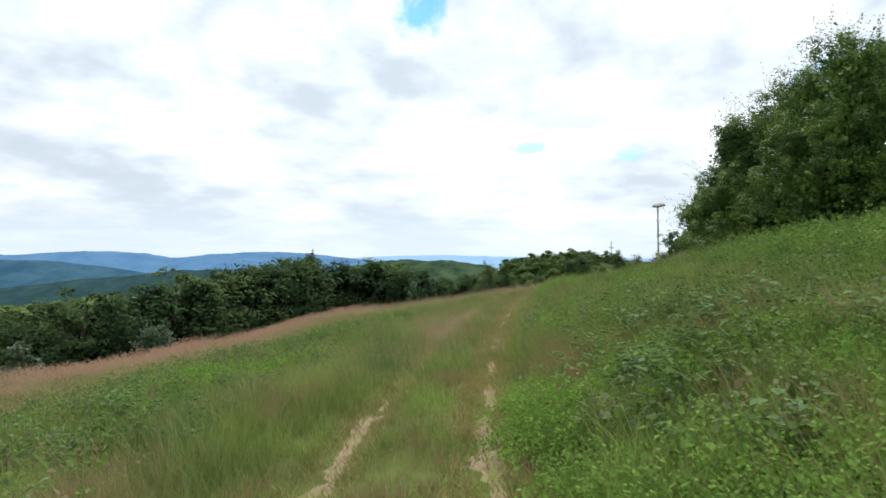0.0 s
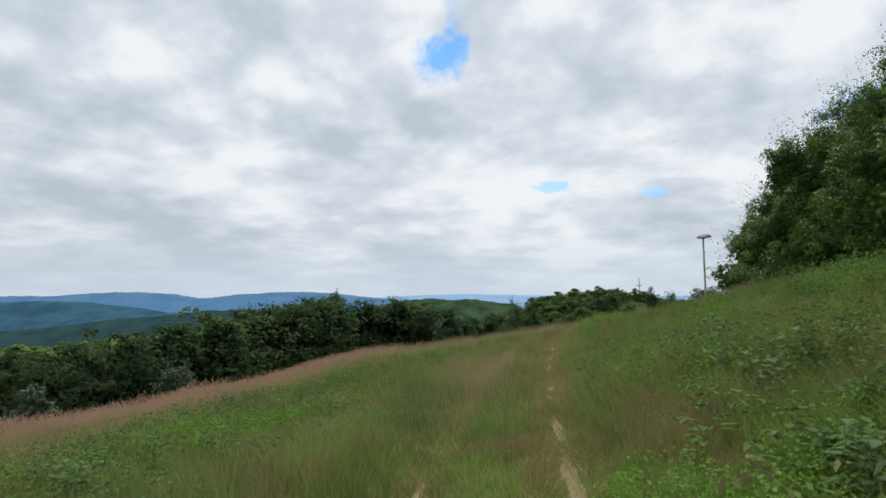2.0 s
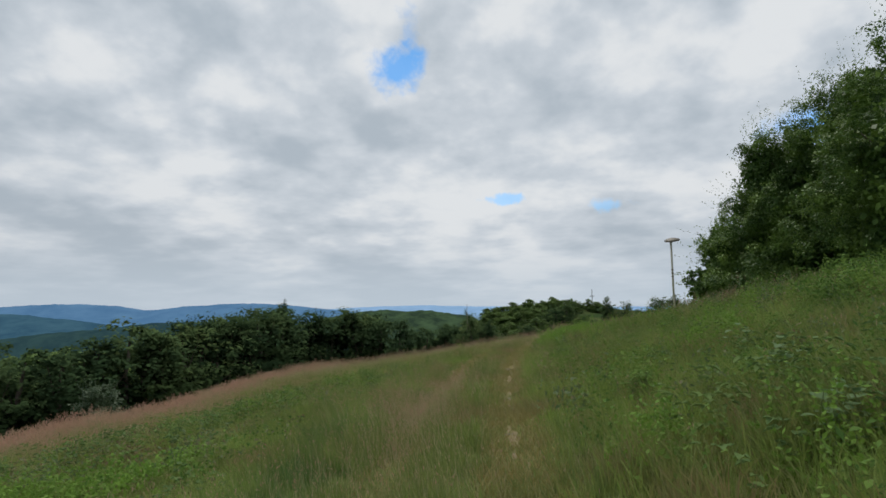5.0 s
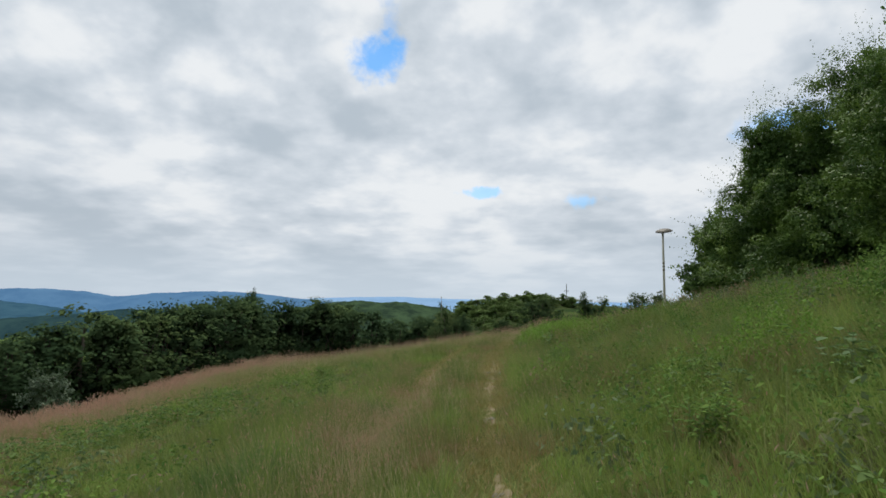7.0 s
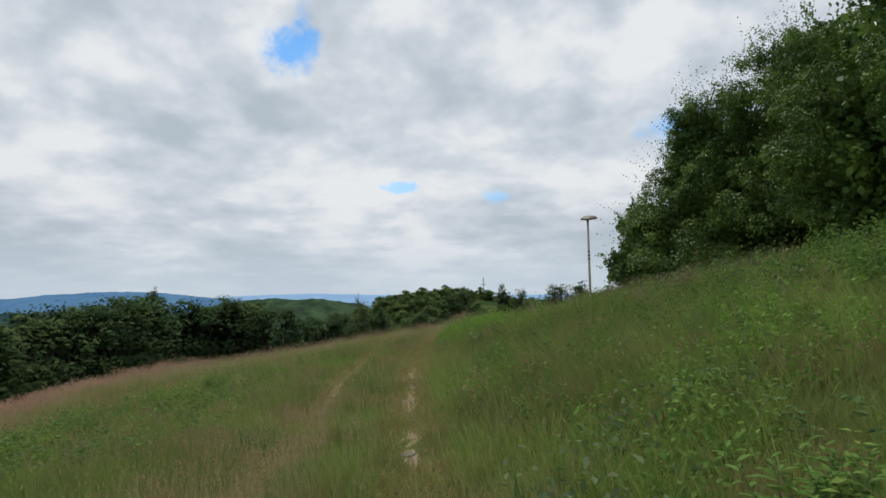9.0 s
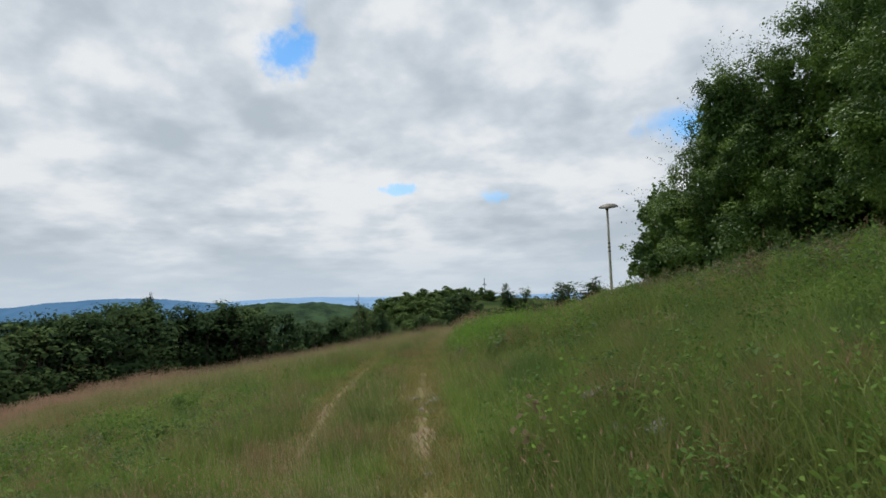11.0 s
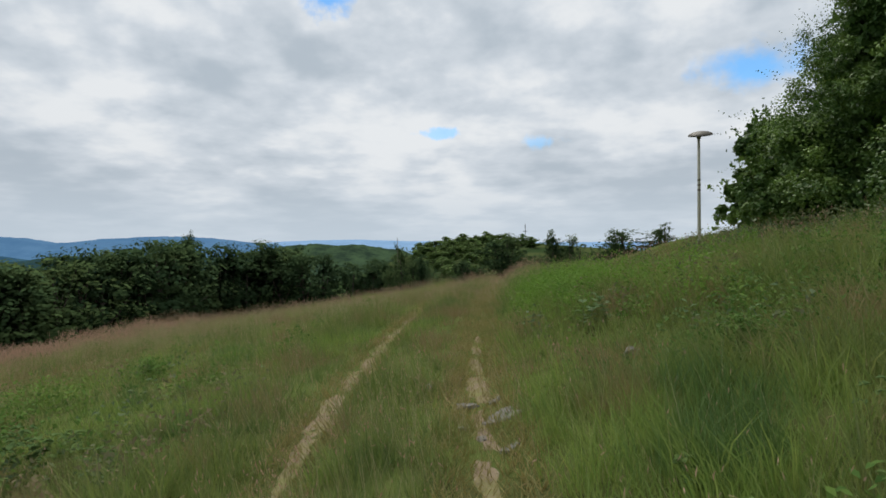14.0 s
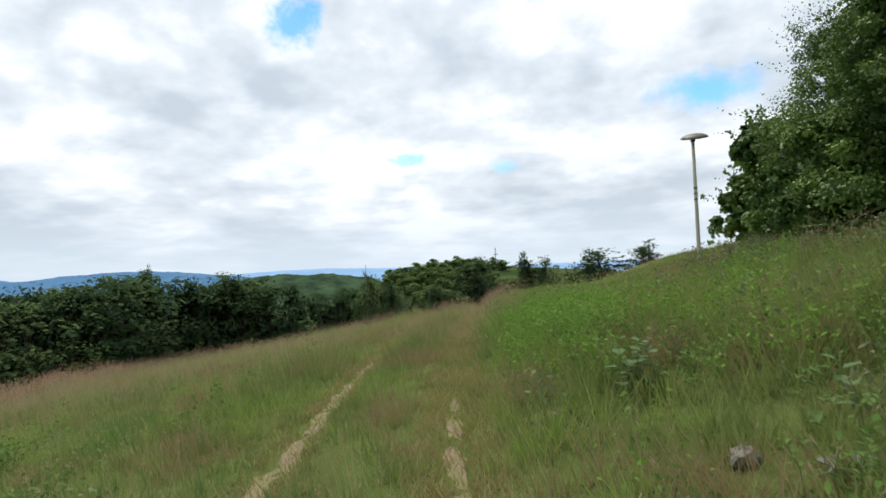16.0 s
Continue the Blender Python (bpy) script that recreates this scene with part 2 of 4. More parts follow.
def land(x, y):
    """Height of the ground."""
    x, y = np.asarray(x, float), np.asarray(y, float)
    base = np.interp(y, [-60, 0, 20, 36, 46, 60, 90, 130, 220, 330, 600, 5000],
                     [-0.6, -1.50, -1.93, -1.92, -2.2, -3.9, -7.0, -9.0, -9.0, -9.0, -40.0, -360.0])
    v = x - right_rut(np.minimum(y, 139)) + GAUGE / 2
    fall = 0.145 - 0.008 * step(24, 34, y)
    left = np.where(v > -EDGE, fall * v, -fall * EDGE + 0.33 * (v + EDGE))
    left = np.maximum(left, -10.0 + 0.012 * np.maximum(v, -600))
    right = np.where(v < 0.9, 0.10 * v, 0.09 + 0.238 * (v - 0.9))
    right = np.where(right > 2.2, 2.2 + 2.2 * np.tanh((right - 2.2) / 4.0), right)
    away = 1 - step(45, 150, y)
    side = np.where(v < 0, left, right * away + (1 - away) * np.minimum(right, 1.0))
    z = base + side - 0.34 * step(2.5, 5.5, v) * step(22, 34, y) - 0.34 * step(4, 9, -v) * np.exp(-((y - 27) / 5.5) ** 2)
    z = z + 11.5 * np.exp(-((x - 128) / 62) ** 2 - ((y - 415) / 90) ** 2)
    z = z + 7.5 * np.exp(-((x - 75) / 45) ** 2 - ((y - 320) / 70) ** 2)
    z = z + 3.0 * step(60, 200, y) * (patches(x, y, 60, 5) - 0.5)
    z = z + (patches(x, y, 2.6, 3) - 0.5) * 0.36 * step(1.2, 3.0, np.abs(v)) + (patches(x, y, 0.8, 9) - 0.5) * 0.06
    return z - rut_depth(x, y) * (np.abs(y) < 120)


def np_mesh(name, verts, faces, smooth=False):
    me = bpy.data.meshes.new(name)
    verts, faces = np.ascontiguousarray(verts, np.float32), np.ascontiguousarray(faces, np.int32)
    me.vertices.add(len(verts))
    me.vertices.foreach_set("co", verts.ravel())
    me.loops.add(faces.size)
    me.loops.foreach_set("vertex_index", faces.ravel())
    me.polygons.add(len(faces))
    me.polygons.foreach_set("loop_start", np.arange(0, faces.size, faces.shape[1], dtype=np.int32))
    if smooth:
        me.polygons.foreach_set("use_smooth", np.ones(len(faces), bool))
    me.update(calc_edges=True)
    return me


def grid_mesh(name, xs, ys, height):
    X, Y = np.meshgrid(xs, ys)
    V = np.stack([X.ravel(), Y.ravel(), height(X, Y).ravel()], 1)
    n, m = len(xs), len(ys)
    a = (np.arange(m - 1)[:, None] * n + np.arange(n - 1)[None]).ravel()
    return np_mesh(name, V, np.stack([a, a + 1, a + n + 1, a + n], 1), True)


def graded(lo, hi, fine, edge):
    """Grid lines: even from lo to hi, growing outwards to +-edge."""
    mid = list(np.arange(lo, hi + 1e-6, fine))
    d, x = fine, mid[-1]
    while x < edge:
        d *= 1.13
        x += d
        mid.append(x)
    d, x = fine, mid[0]
    while x > -edge:
        d *= 1.13
        x -= d
        mid.insert(0, x)
    return np.array(mid)


ground = new("ground", grid_mesh("ground", graded(-14, 20, 0.25, 4700), graded(-4, 46, 0.25, 4700), land))
ground.data.materials.append(M_GROUND)
tagged(ground, "grassy hillside falling away into wooded valleys", "ground", kind="structure")


def rut_mesh(name, offset, seed, wide):
    """A strip of bare soil with ragged edges that follows the rut."""
    ys = np.arange(-3.0, 44.0, 0.10)
    w = wide(ys) * (0.35 + 1.3 * patches(ys, ys * 0 + seed, 0.8, seed))
    rows = []
    for k, side in enumerate((-1.0, -0.5, 0.0, 0.5, 1.0)):
        jag = (patches(ys, ys * 0 + 7 * k, 0.25, seed + k) - 0.5) * 0.13 * abs(side)
        x = right_rut(ys) - offset * gauge(ys) + side * (w + jag)
        rows.append(np.stack([x, ys, land(x, ys) + 0.014 - 0.02 * abs(side) ** 2], 1))
    V = np.concatenate(rows)
    n = len(ys)
    F = []
    for k in range(4):
        a = np.arange(n - 1) + k * n
        keep = w[:-1] > 0.035
        F.append(np.stack([a, a + n, a + n + 1, a + 1], 1)[keep])
    ob = new(name, np_mesh(name, V, np.concatenate(F), True))
    ob.data.materials.append(M_DIRT)
    return tagged(ob, "pale dry wheel track worn through the grass", "footpath", kind="structure")


def wide_right(y):
    return np.interp(y, [-3, 2, 5, 7.4, 8.2, 8.9, 9.8, 10.8, 11.8, 12.8, 13.8, 14.4, 16.0, 16.7, 17.6, 18.2, 18.9, 20.0, 21.4, 22.2, 23.2, 26.2, 27.5, 29.5, 31, 44],
                     [0.18, 0.18, 0.17, 0.14, 0.03, 0.11, 0.13, 0.02, 0.02, 0.09, 0.08, 0.0, 0.0, 0.13, 0.13, 0.02, 0.06, 0.19, 0.17, 0.08, 0.14, 0.10, 0.02, 0.05, 0.0, 0.0])


def wide_left(y):
    return np.interp(y, [-3, 4, 6.8, 7.8, 20.0, 21.5, 24, 29, 33, 36, 44], [0.20, 0.20, 0.15, 0.03, 0.0, 0.11, 0.17, 0.17, 0.11, 0.03, 0.0])


rut_mesh("track_1", 0.0, 2, wide_right)
rut_mesh("track_2", 1.0, 5, wide_left)


# ---- helpers for things ----
rng = np.random.default_rng(11)


def part(name, mesh, material, parent, label=""):
    """One mesh object under a thing or a part; mesh is a bmesh or a mesh."""
    if isinstance(mesh, bmesh.types.BMesh):
        me = bpy.data.meshes.new(name)
        mesh.to_mesh(me)
        mesh.free()
        mesh = me
    mesh.materials.append(material)
    ob = new(name, mesh)
    ob.parent = parent
    if label:
        tagged(ob, label)
    return ob


def thing(name, x, y, z, label, category, group=""):
    ob = new(name)
    ob.empty_display_size = 0.2
    ob.location = (x, y, z)
    return tagged(ob, label, category, group)


def unit(v):
    return v / np.maximum(np.linalg.norm(v, axis=1, keepdims=True), 1e-9)


def tube(points, radii, sides=7):
    """Vertices and faces of a tapered tube along points."""
    P, V, F = np.array(points, float), [], []
    for k in range(len(P)):
        d = P[min(k + 1, len(P) - 1)] - P[max(k - 1, 0)]
        d /= np.linalg.norm(d)
        a = np.cross(d, (0.3, 0.9, 0.1))
        a /= np.linalg.norm(a)
        b = np.cross(d, a)
        for s in range(sides):
            w = 2 * math.pi * s / sides
            V.append(P[k] + radii[k] * (a * math.cos(w) + b * math.sin(w)))
    for k in range(len(P) - 1):
        for s in range(sides):
            q = (s + 1) % sides
            F.append((k * sides + s, k * sides + q, (k + 1) * sides + q, (k + 1) * sides + s))
    return np.array(V), np.array(F)


def joined(pieces):
    V, F, n = [], [], 0
    for v, f in pieces:
        V.append(v)
        F.append(f + n)
        n += len(v)
    return np.concatenate(V), np.concatenate(F)


def leaf_quads(at, out, length, width, r, droop=0.35):
    """Pointed leaves at the places, facing roughly outwards."""
    n = len(at)
    a = unit(np.cross(out, r.normal(size=(n, 3))))
    b = unit(np.cross(out, a))
    L, Wd = (np.asarray(length) * 0.5)[:, None], (np.asarray(width) * 0.5)[:, None]
    tip = at + a * L - np.array([0, 0, 1.0]) * L * droop
    V = np.stack([at - a * L, at + b * Wd, tip, at - b * Wd], 1).reshape(-1, 3)
    return V, np.arange(4 * n).reshape(-1, 4)


def blade_tris(x, y, h, width, lean, turn, fine=True):
    """Grass blades: bent ones of three faces, or plain ones of one."""
    n = len(x)
    z = land(x, y) - 0.02
    c, s = np.cos(turn), np.sin(turn)
    face = r_uniform(n) * 2 * math.pi
    wx, wy = np.cos(face) * width / 2, np.sin(face) * width / 2
    if not fine:
        V = np.stack([np.stack([x - wx, y - wy, z], 1), np.stack([x + wx, y + wy, z], 1), np.stack([x + c * lean, y + s * lean, z + h], 1)], 1)
        return V.reshape(-1, 3), np.arange(3 * n).reshape(-1, 3)
    mx, my = x + c * lean * 0.35, y + s * lean * 0.35
    V = np.empty((n, 5, 3))
    V[:, 0] = np.stack([x - wx, y - wy, z], 1)
    V[:, 1] = np.stack([x + wx, y + wy, z], 1)
    V[:, 2] = np.stack([mx - wx * 0.8, my - wy * 0.8, z + h * 0.58], 1)
    V[:, 3] = np.stack([mx + wx * 0.8, my + wy * 0.8, z + h * 0.58], 1)
    V[:, 4] = np.stack([x + c * lean, y + s * lean, z + h], 1)
    b = np.arange(n)[:, None] * 5
    F = np.concatenate([b + [[0, 1, 3]], b + [[0, 3, 2]], b + [[2, 3, 4]]], 1).reshape(-1, 3)
    return V.reshape(-1, 3), F


def r_uniform(n, lo=0.0, hi=1.0):
    return rng.uniform(lo, hi, n)


def bare(x, y):
    """How bare the ground is trodden, 0 to 1."""
    v = x - right_rut(y)
    a = np.clip(wide_right(y) * (0.4 + 1.5 * patches(x, y, 0.5, 61)) - np.abs(v), 0, 0.12) / 0.12
    b = np.clip(wide_left(y) * (0.4 + 1.5 * patches(x, y, 0.5, 62)) - np.abs(v + gauge(y)), 0, 0.12) / 0.12
    return np.maximum(a, b)


def worn(x, y):
    """How thin and low the grass is where wheels and feet pass, 0 to 1."""
    v = x - right_rut(y)
    left = np.interp(y, [7, 10, 19, 22], [0.9, 0.25, 0.25, 0.9])
    return np.maximum(1 - step(0.20, 0.52, np.abs(v)), left * (1 - step(0.14, 0.38, np.abs(v + gauge(y)))))


def scatter(count, v0, v1, y0, y1, chance):
    """Random places by offset from the track and distance along it, thinned by chance(x, y, v)."""
    v, y = r_uniform(count, v0, v1), r_uniform(count, y0, y1)
    x = v + right_rut(y) - GAUGE / 2
    keep = r_uniform(count) < chance(x, y, v)
    return x[keep], y[keep], v[keep]


def stuff(name, V, F, material, label, category):
    ob = new(name, np_mesh(name, V, F))
    ob.data.materials.append(material)
    return tagged(ob, label, category, kind="stuff")


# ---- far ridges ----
def airy(name, base, haze_glow, power=1.0, patch=0.006):
    """Far land whose distance haze is put into the material as an even glow."""
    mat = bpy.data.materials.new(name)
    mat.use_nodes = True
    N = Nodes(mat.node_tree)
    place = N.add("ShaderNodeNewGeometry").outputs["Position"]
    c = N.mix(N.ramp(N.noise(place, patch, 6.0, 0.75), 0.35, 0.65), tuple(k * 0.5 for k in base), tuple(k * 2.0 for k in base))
    bsdf = N.add("ShaderNodeBsdfPrincipled", {"Base Color": c, "Roughness": 1.0, "Emission Color": (*haze_glow, 1.0),
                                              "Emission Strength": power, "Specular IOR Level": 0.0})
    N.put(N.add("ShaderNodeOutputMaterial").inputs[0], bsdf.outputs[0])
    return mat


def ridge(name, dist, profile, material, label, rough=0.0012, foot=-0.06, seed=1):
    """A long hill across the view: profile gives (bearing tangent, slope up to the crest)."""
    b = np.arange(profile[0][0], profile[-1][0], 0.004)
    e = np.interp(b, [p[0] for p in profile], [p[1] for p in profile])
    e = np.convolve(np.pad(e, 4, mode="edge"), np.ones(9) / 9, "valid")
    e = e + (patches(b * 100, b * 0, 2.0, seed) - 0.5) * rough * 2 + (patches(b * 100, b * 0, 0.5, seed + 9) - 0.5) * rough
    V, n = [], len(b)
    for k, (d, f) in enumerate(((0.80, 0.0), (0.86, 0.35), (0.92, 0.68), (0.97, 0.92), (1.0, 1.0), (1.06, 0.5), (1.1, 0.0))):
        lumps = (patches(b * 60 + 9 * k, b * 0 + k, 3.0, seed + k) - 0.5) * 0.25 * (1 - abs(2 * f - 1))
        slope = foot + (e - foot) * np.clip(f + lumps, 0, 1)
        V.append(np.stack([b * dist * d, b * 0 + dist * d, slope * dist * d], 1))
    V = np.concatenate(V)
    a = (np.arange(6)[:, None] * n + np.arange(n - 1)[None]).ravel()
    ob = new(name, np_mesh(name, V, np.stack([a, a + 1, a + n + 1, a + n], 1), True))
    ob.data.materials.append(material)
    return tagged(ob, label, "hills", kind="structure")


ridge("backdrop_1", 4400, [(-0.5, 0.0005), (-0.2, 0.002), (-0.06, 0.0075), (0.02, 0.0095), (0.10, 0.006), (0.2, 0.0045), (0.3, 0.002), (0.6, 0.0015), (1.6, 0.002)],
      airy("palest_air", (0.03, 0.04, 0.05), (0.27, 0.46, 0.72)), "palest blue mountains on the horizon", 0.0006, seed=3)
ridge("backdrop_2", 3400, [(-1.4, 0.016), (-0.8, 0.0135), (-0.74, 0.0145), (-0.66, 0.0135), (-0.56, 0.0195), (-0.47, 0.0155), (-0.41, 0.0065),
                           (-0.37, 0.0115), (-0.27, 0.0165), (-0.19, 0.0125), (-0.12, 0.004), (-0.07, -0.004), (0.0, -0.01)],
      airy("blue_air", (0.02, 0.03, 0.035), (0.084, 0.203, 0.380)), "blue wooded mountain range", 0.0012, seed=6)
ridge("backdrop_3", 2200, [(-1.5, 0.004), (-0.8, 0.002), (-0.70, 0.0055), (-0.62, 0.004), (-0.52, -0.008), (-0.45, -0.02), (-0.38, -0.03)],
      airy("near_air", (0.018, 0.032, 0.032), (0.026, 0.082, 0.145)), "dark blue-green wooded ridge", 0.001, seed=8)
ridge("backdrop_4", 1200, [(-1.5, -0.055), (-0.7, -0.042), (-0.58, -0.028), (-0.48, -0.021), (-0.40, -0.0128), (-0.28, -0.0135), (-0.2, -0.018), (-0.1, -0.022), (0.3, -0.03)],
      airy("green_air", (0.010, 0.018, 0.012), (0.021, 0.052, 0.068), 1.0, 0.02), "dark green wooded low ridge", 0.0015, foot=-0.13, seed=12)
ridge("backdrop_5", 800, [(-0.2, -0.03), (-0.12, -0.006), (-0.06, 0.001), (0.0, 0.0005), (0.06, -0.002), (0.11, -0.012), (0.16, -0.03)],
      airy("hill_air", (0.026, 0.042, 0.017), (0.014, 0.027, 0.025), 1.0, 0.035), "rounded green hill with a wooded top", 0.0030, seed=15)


# ---- trees ----
def crown_leaves(r, height, radius, low, clusters, leaves, size, thin=0.8, ruffle=0.55, cone=False, full=1.0):
    """Leaf clumps round many limb ends, with sprigs that stick out."""
    t = r.uniform(0, 1, clusters)
    z = low + (height - low) * (0.01 + 0.93 * t)
    prof = np.interp(t, [0, 0.15, 0.35, 0.6, 0.8, 0.93, 1.0], [1.0, 1.08, 0.88, 0.56, 0.33, 0.18, 0.08]) if cone else np.interp(t, [0, 0.15, 0.35, 0.6, 0.8, 0.93, 1.0], [0.84, 0.97, 1.0, 0.82, 0.55, 0.3, 0.12])
    ang = r.uniform(0, 2 * math.pi, clusters)
    rad = radius * prof * np.sqrt(r.uniform(0.5, 1.0, clusters)) * (0.74 + 0.35 * np.sin(ang * 2 + r.uniform(0, 6)) * 0.5)
    C = np.stack([np.cos(ang) * rad, np.sin(ang) * rad, z], 1)
    size_c = radius * r.uniform(0.17, 0.32, clusters) * full
    per = leaves // clusters
    own = np.repeat(np.arange(clusters), per)
    d = unit(r.normal(size=(len(own), 3)) + np.array([0, 0, 0.55]))
    rr = r.uniform(0, 1, len(own)) ** 0.35
    far = r.uniform(0, 1, len(own)) < 0.03
    rr = np.where(far, rr * r.uniform(1.0, 1.35, len(own)), rr)
    # each clump is itself made of smaller, uneven tufts
    tufts_each = 9
    sub = unit(r.normal(size=(clusters * tufts_each, 3)) + np.array([0, 0, 0.25])) * r.uniform(0.35, 1.0, (clusters * tufts_each, 1))
    pick = own * tufts_each + r.integers(0, tufts_each, len(own))
    reach = size_c[own] * (0.24 + 0.24 * r.uniform(0, 1, clusters * tufts_each)[pick])
    at = C[own] + sub[pick] * size_c[own][:, None] * np.array([1, 1, thin]) + d * (reach * rr)[:, None] * np.array([1, 1, thin])
    at[:, 2] = np.maximum(at[:, 2], low * 0.4)
    out = unit(d + np.array([0, 0, 0.7]) + r.normal(size=d.shape) * ruffle)
    k = r.uniform(0.65, 1.3, len(own)) * size
    V1, F1 = leaf_quads(at, out, k, k * 0.66, r)
    # oversized leaves fill the crown's inside, added to block light and darken its gaps
    m = max(60, leaves // (5 if leaves > 10000 else 8))
    pick = r.integers(0, clusters, m)
    inner = C[pick] * np.array([0.60, 0.60, 0.93]) * np.sqrt(r.uniform(0.3, 1.0, (m, 1))) ** np.array([1, 1, 0.3]) + r.normal(size=(m, 3)) * size_c[pick][:, None] * 0.3
    inner[:, 2] = np.maximum(inner[:, 2], 0.1)
    k = r.uniform(0.7, 1.3, m) * size * (2.4 if leaves > 10000 else 1.5)
    V2, F2 = leaf_quads(inner, unit(r.normal(size=(m, 3))), k, k * 0.8, r)
    V1, F1 = joined([(V1, F1), (V2, F2)])
    return V1, F1, C


def sprigs(r, C, centre, count, size, reach):
    """Thin leafy shoots that break the outline."""
    pick = r.integers(0, len(C), count)
    way = unit(C[pick] - centre + r.normal(size=(count, 3)) * 0.8 + np.array([0, 0, 1.2]))
    at, out = [], []
    for k in range(12):
        f = 0.40 + 0.06 * k
        at.append(C[pick] + way * (reach * f)[:, None] + r.normal(size=(count, 3)) * (0.10 - 0.007 * k))
        out.append(unit(r.normal(size=(count, 3)) + np.array([0, 0, 0.5])))
    at, out = np.concatenate(at), np.concatenate(out)
    k = r.uniform(0.6, 1.2, len(at)) * size
    V, F = leaf_quads(at, out, k, k * 0.6, r)
    return V, F


def trunk_mesh(r, height, girth, C, limbs):
    """A tapered, slightly crooked trunk with limbs to the clumps."""
    n = 7
    pts = [np.array([0.15 * math.sin(k * 1.3) * k / n, 0.12 * math.cos(k * 1.7) * k / n, height * 0.85 * k / (n - 1) - 0.3 * (k == 0)])
           for k in range(n)]
    pieces = [tube(pts, [girth * (1 - 0.8 * k / (n - 1)) * (1.35 if k == 0 else 1) for k in range(n)], 9)]
    for k in r.permutation(len(C))[:limbs]:
        end = C[k]
        z0 = max(0.3, min(end[2] * 0.55, height * 0.7))
        root = np.array([0, 0, z0])
        mid = root * 0.45 + end * 0.55 + np.array([0, 0, -0.08 * height * 0.3])
        g = girth * 0.36 * (1 - 0.6 * z0 / height)
        pieces.append(tube([root, mid, end], [g, g * 0.6, g * 0.2], 5))
    V, F = joined(pieces)
    return np_mesh("trunk", V, F, True)


def tree(x, y, height, radius, low, leaves, size, seed, label, name="tree", clusters=60, group="", leaf=None, ground_z=None, shoots=160, category="tree", ruffle=0.55, cone=False):
    r = np.random.default_rng(seed)
    z = float(land(x, y)) if ground_z is None else ground_z
    ob = thing(name, x, y, z - 0.05, label, category, group)
    V, F, C = crown_leaves(r, height, radius, low, clusters, leaves, size, 0.8, ruffle, cone, 1.3 if shoots == 0 else 1.0)
    centre = np.array([0, 0, (height + low) / 2])
    if shoots:
        V, F = joined([(V, F), sprigs(r, C, centre, shoots, size * 0.95, radius * r.uniform(0.3, 0.52, shoots))])
    part("trunk", trunk_mesh(r, height, 0.028 * height, C, min(16, clusters // 3)), M_BARK, ob)
    part("crown", np_mesh("crown", V, F), leaf or M_LEAF, ob)
    return ob


for k, (x, y, h, rad, low, leaves, label) in enumerate((
        (16.6, 23.2, 8.2, 3.6, 0.3, 64000, "full leafy deciduous tree with branches to the ground"),
        (17.6, 37.2, 3.9, 2.4, 0.1, 24000, "low bushy young deciduous tree at the wood's edge"),
        (21.0, 36.2, 8.7, 3.2, 0.5, 40000, "tall leafy deciduous tree with ragged crown"),
        (16.5, 31.6, 7.2, 4.2, 0.2, 80000, "dense dark green deciduous tree in the thicket"),
        (18.2, 28.2, 8.3, 3.9, 0.3, 52000, "leafy deciduous tree in the middle of the thicket"),
        (17.3, 30.0, 7.2, 2.9, 0.3, 34000, "slender leafy deciduous tree between two larger ones"),
        (22.5, 30.5, 11.0, 4.0, 0.6, 13000, "tall deciduous tree behind the thicket's edge"),
        (21.8, 23.0, 10.0, 4.0, 0.6, 13000, "tall deciduous tree deep in the thicket"),
        (20.5, 16.5, 8.5, 3.8, 0.4, 12000, "leafy deciduous tree on the upper slope"))):
    tree(x, y, h, rad, low, leaves, 0.088 if leaves > 25000 else 0.2, 40 + k, label, group="trees on the upper slope",
         clusters=min(64, int(leaves / 700)), shoots=200 if leaves > 25000 else 60, cone=k == 3)

for k, (x, y, h, rad) in enumerate(((17.6, 25.9, 3.4, 2.0), (19.4, 33.4, 4.2, 2.2), (16.2, 28.3, 2.6, 1.6), (14.3, 32.0, 2.7, 1.6), (19.4, 27.6, 3.6, 2.4), (20.4, 31.2, 4.0, 2.5), (18.6, 23.6, 3.0, 2.2))):
    tree(x, y, h, rad, 0.1, 9000, 0.12, 60 + k, "low leafy shrub under the thicket's trees", name="shrub", category="shrub", group="shrubs under the trees",
         clusters=26, shoots=40)

# the wooded belt beyond the meadow's edge: three kinds, copied with their own size
KINDS = [tree(0, 0, 9.0, 3.6, 0.2, 3100, 0.27, 70 + k, "dark green deciduous tree in a dense wooded belt", clusters=36, group="trees of the wooded belt",
              leaf=M_LEAF_FAR, ground_z=-60.0, shoots=0, ruffle=0.3) for k in range(4)]


SMALL = [tree(0, 0, 9.0, 3.6, 0.1, 520, 0.95, 80 + k, "green round bush on a far hillside", name="bush", category="bush", clusters=24, group="bushes on the far hill",
              leaf=M_LEAF_HILL, ground_z=-60.0, shoots=0, ruffle=0.4) for k in range(2)]


def belt_tree(x, y, top, seed, spread=1.0, kinds=KINDS):
    r = np.random.default_rng(seed)
    z = float(land(x, y)) - 0.3
    s = max(1.5, top - z) / 9.0
    w = s * spread * r.uniform(1.1, 1.55)
    m = pose(x, y, z, 0, 0, r.uniform(0, 360)) @ Matrix.Diagonal((w, w, s, 1))
    return copy_thing(kinds[int(r.integers(0, len(kinds)))], m)


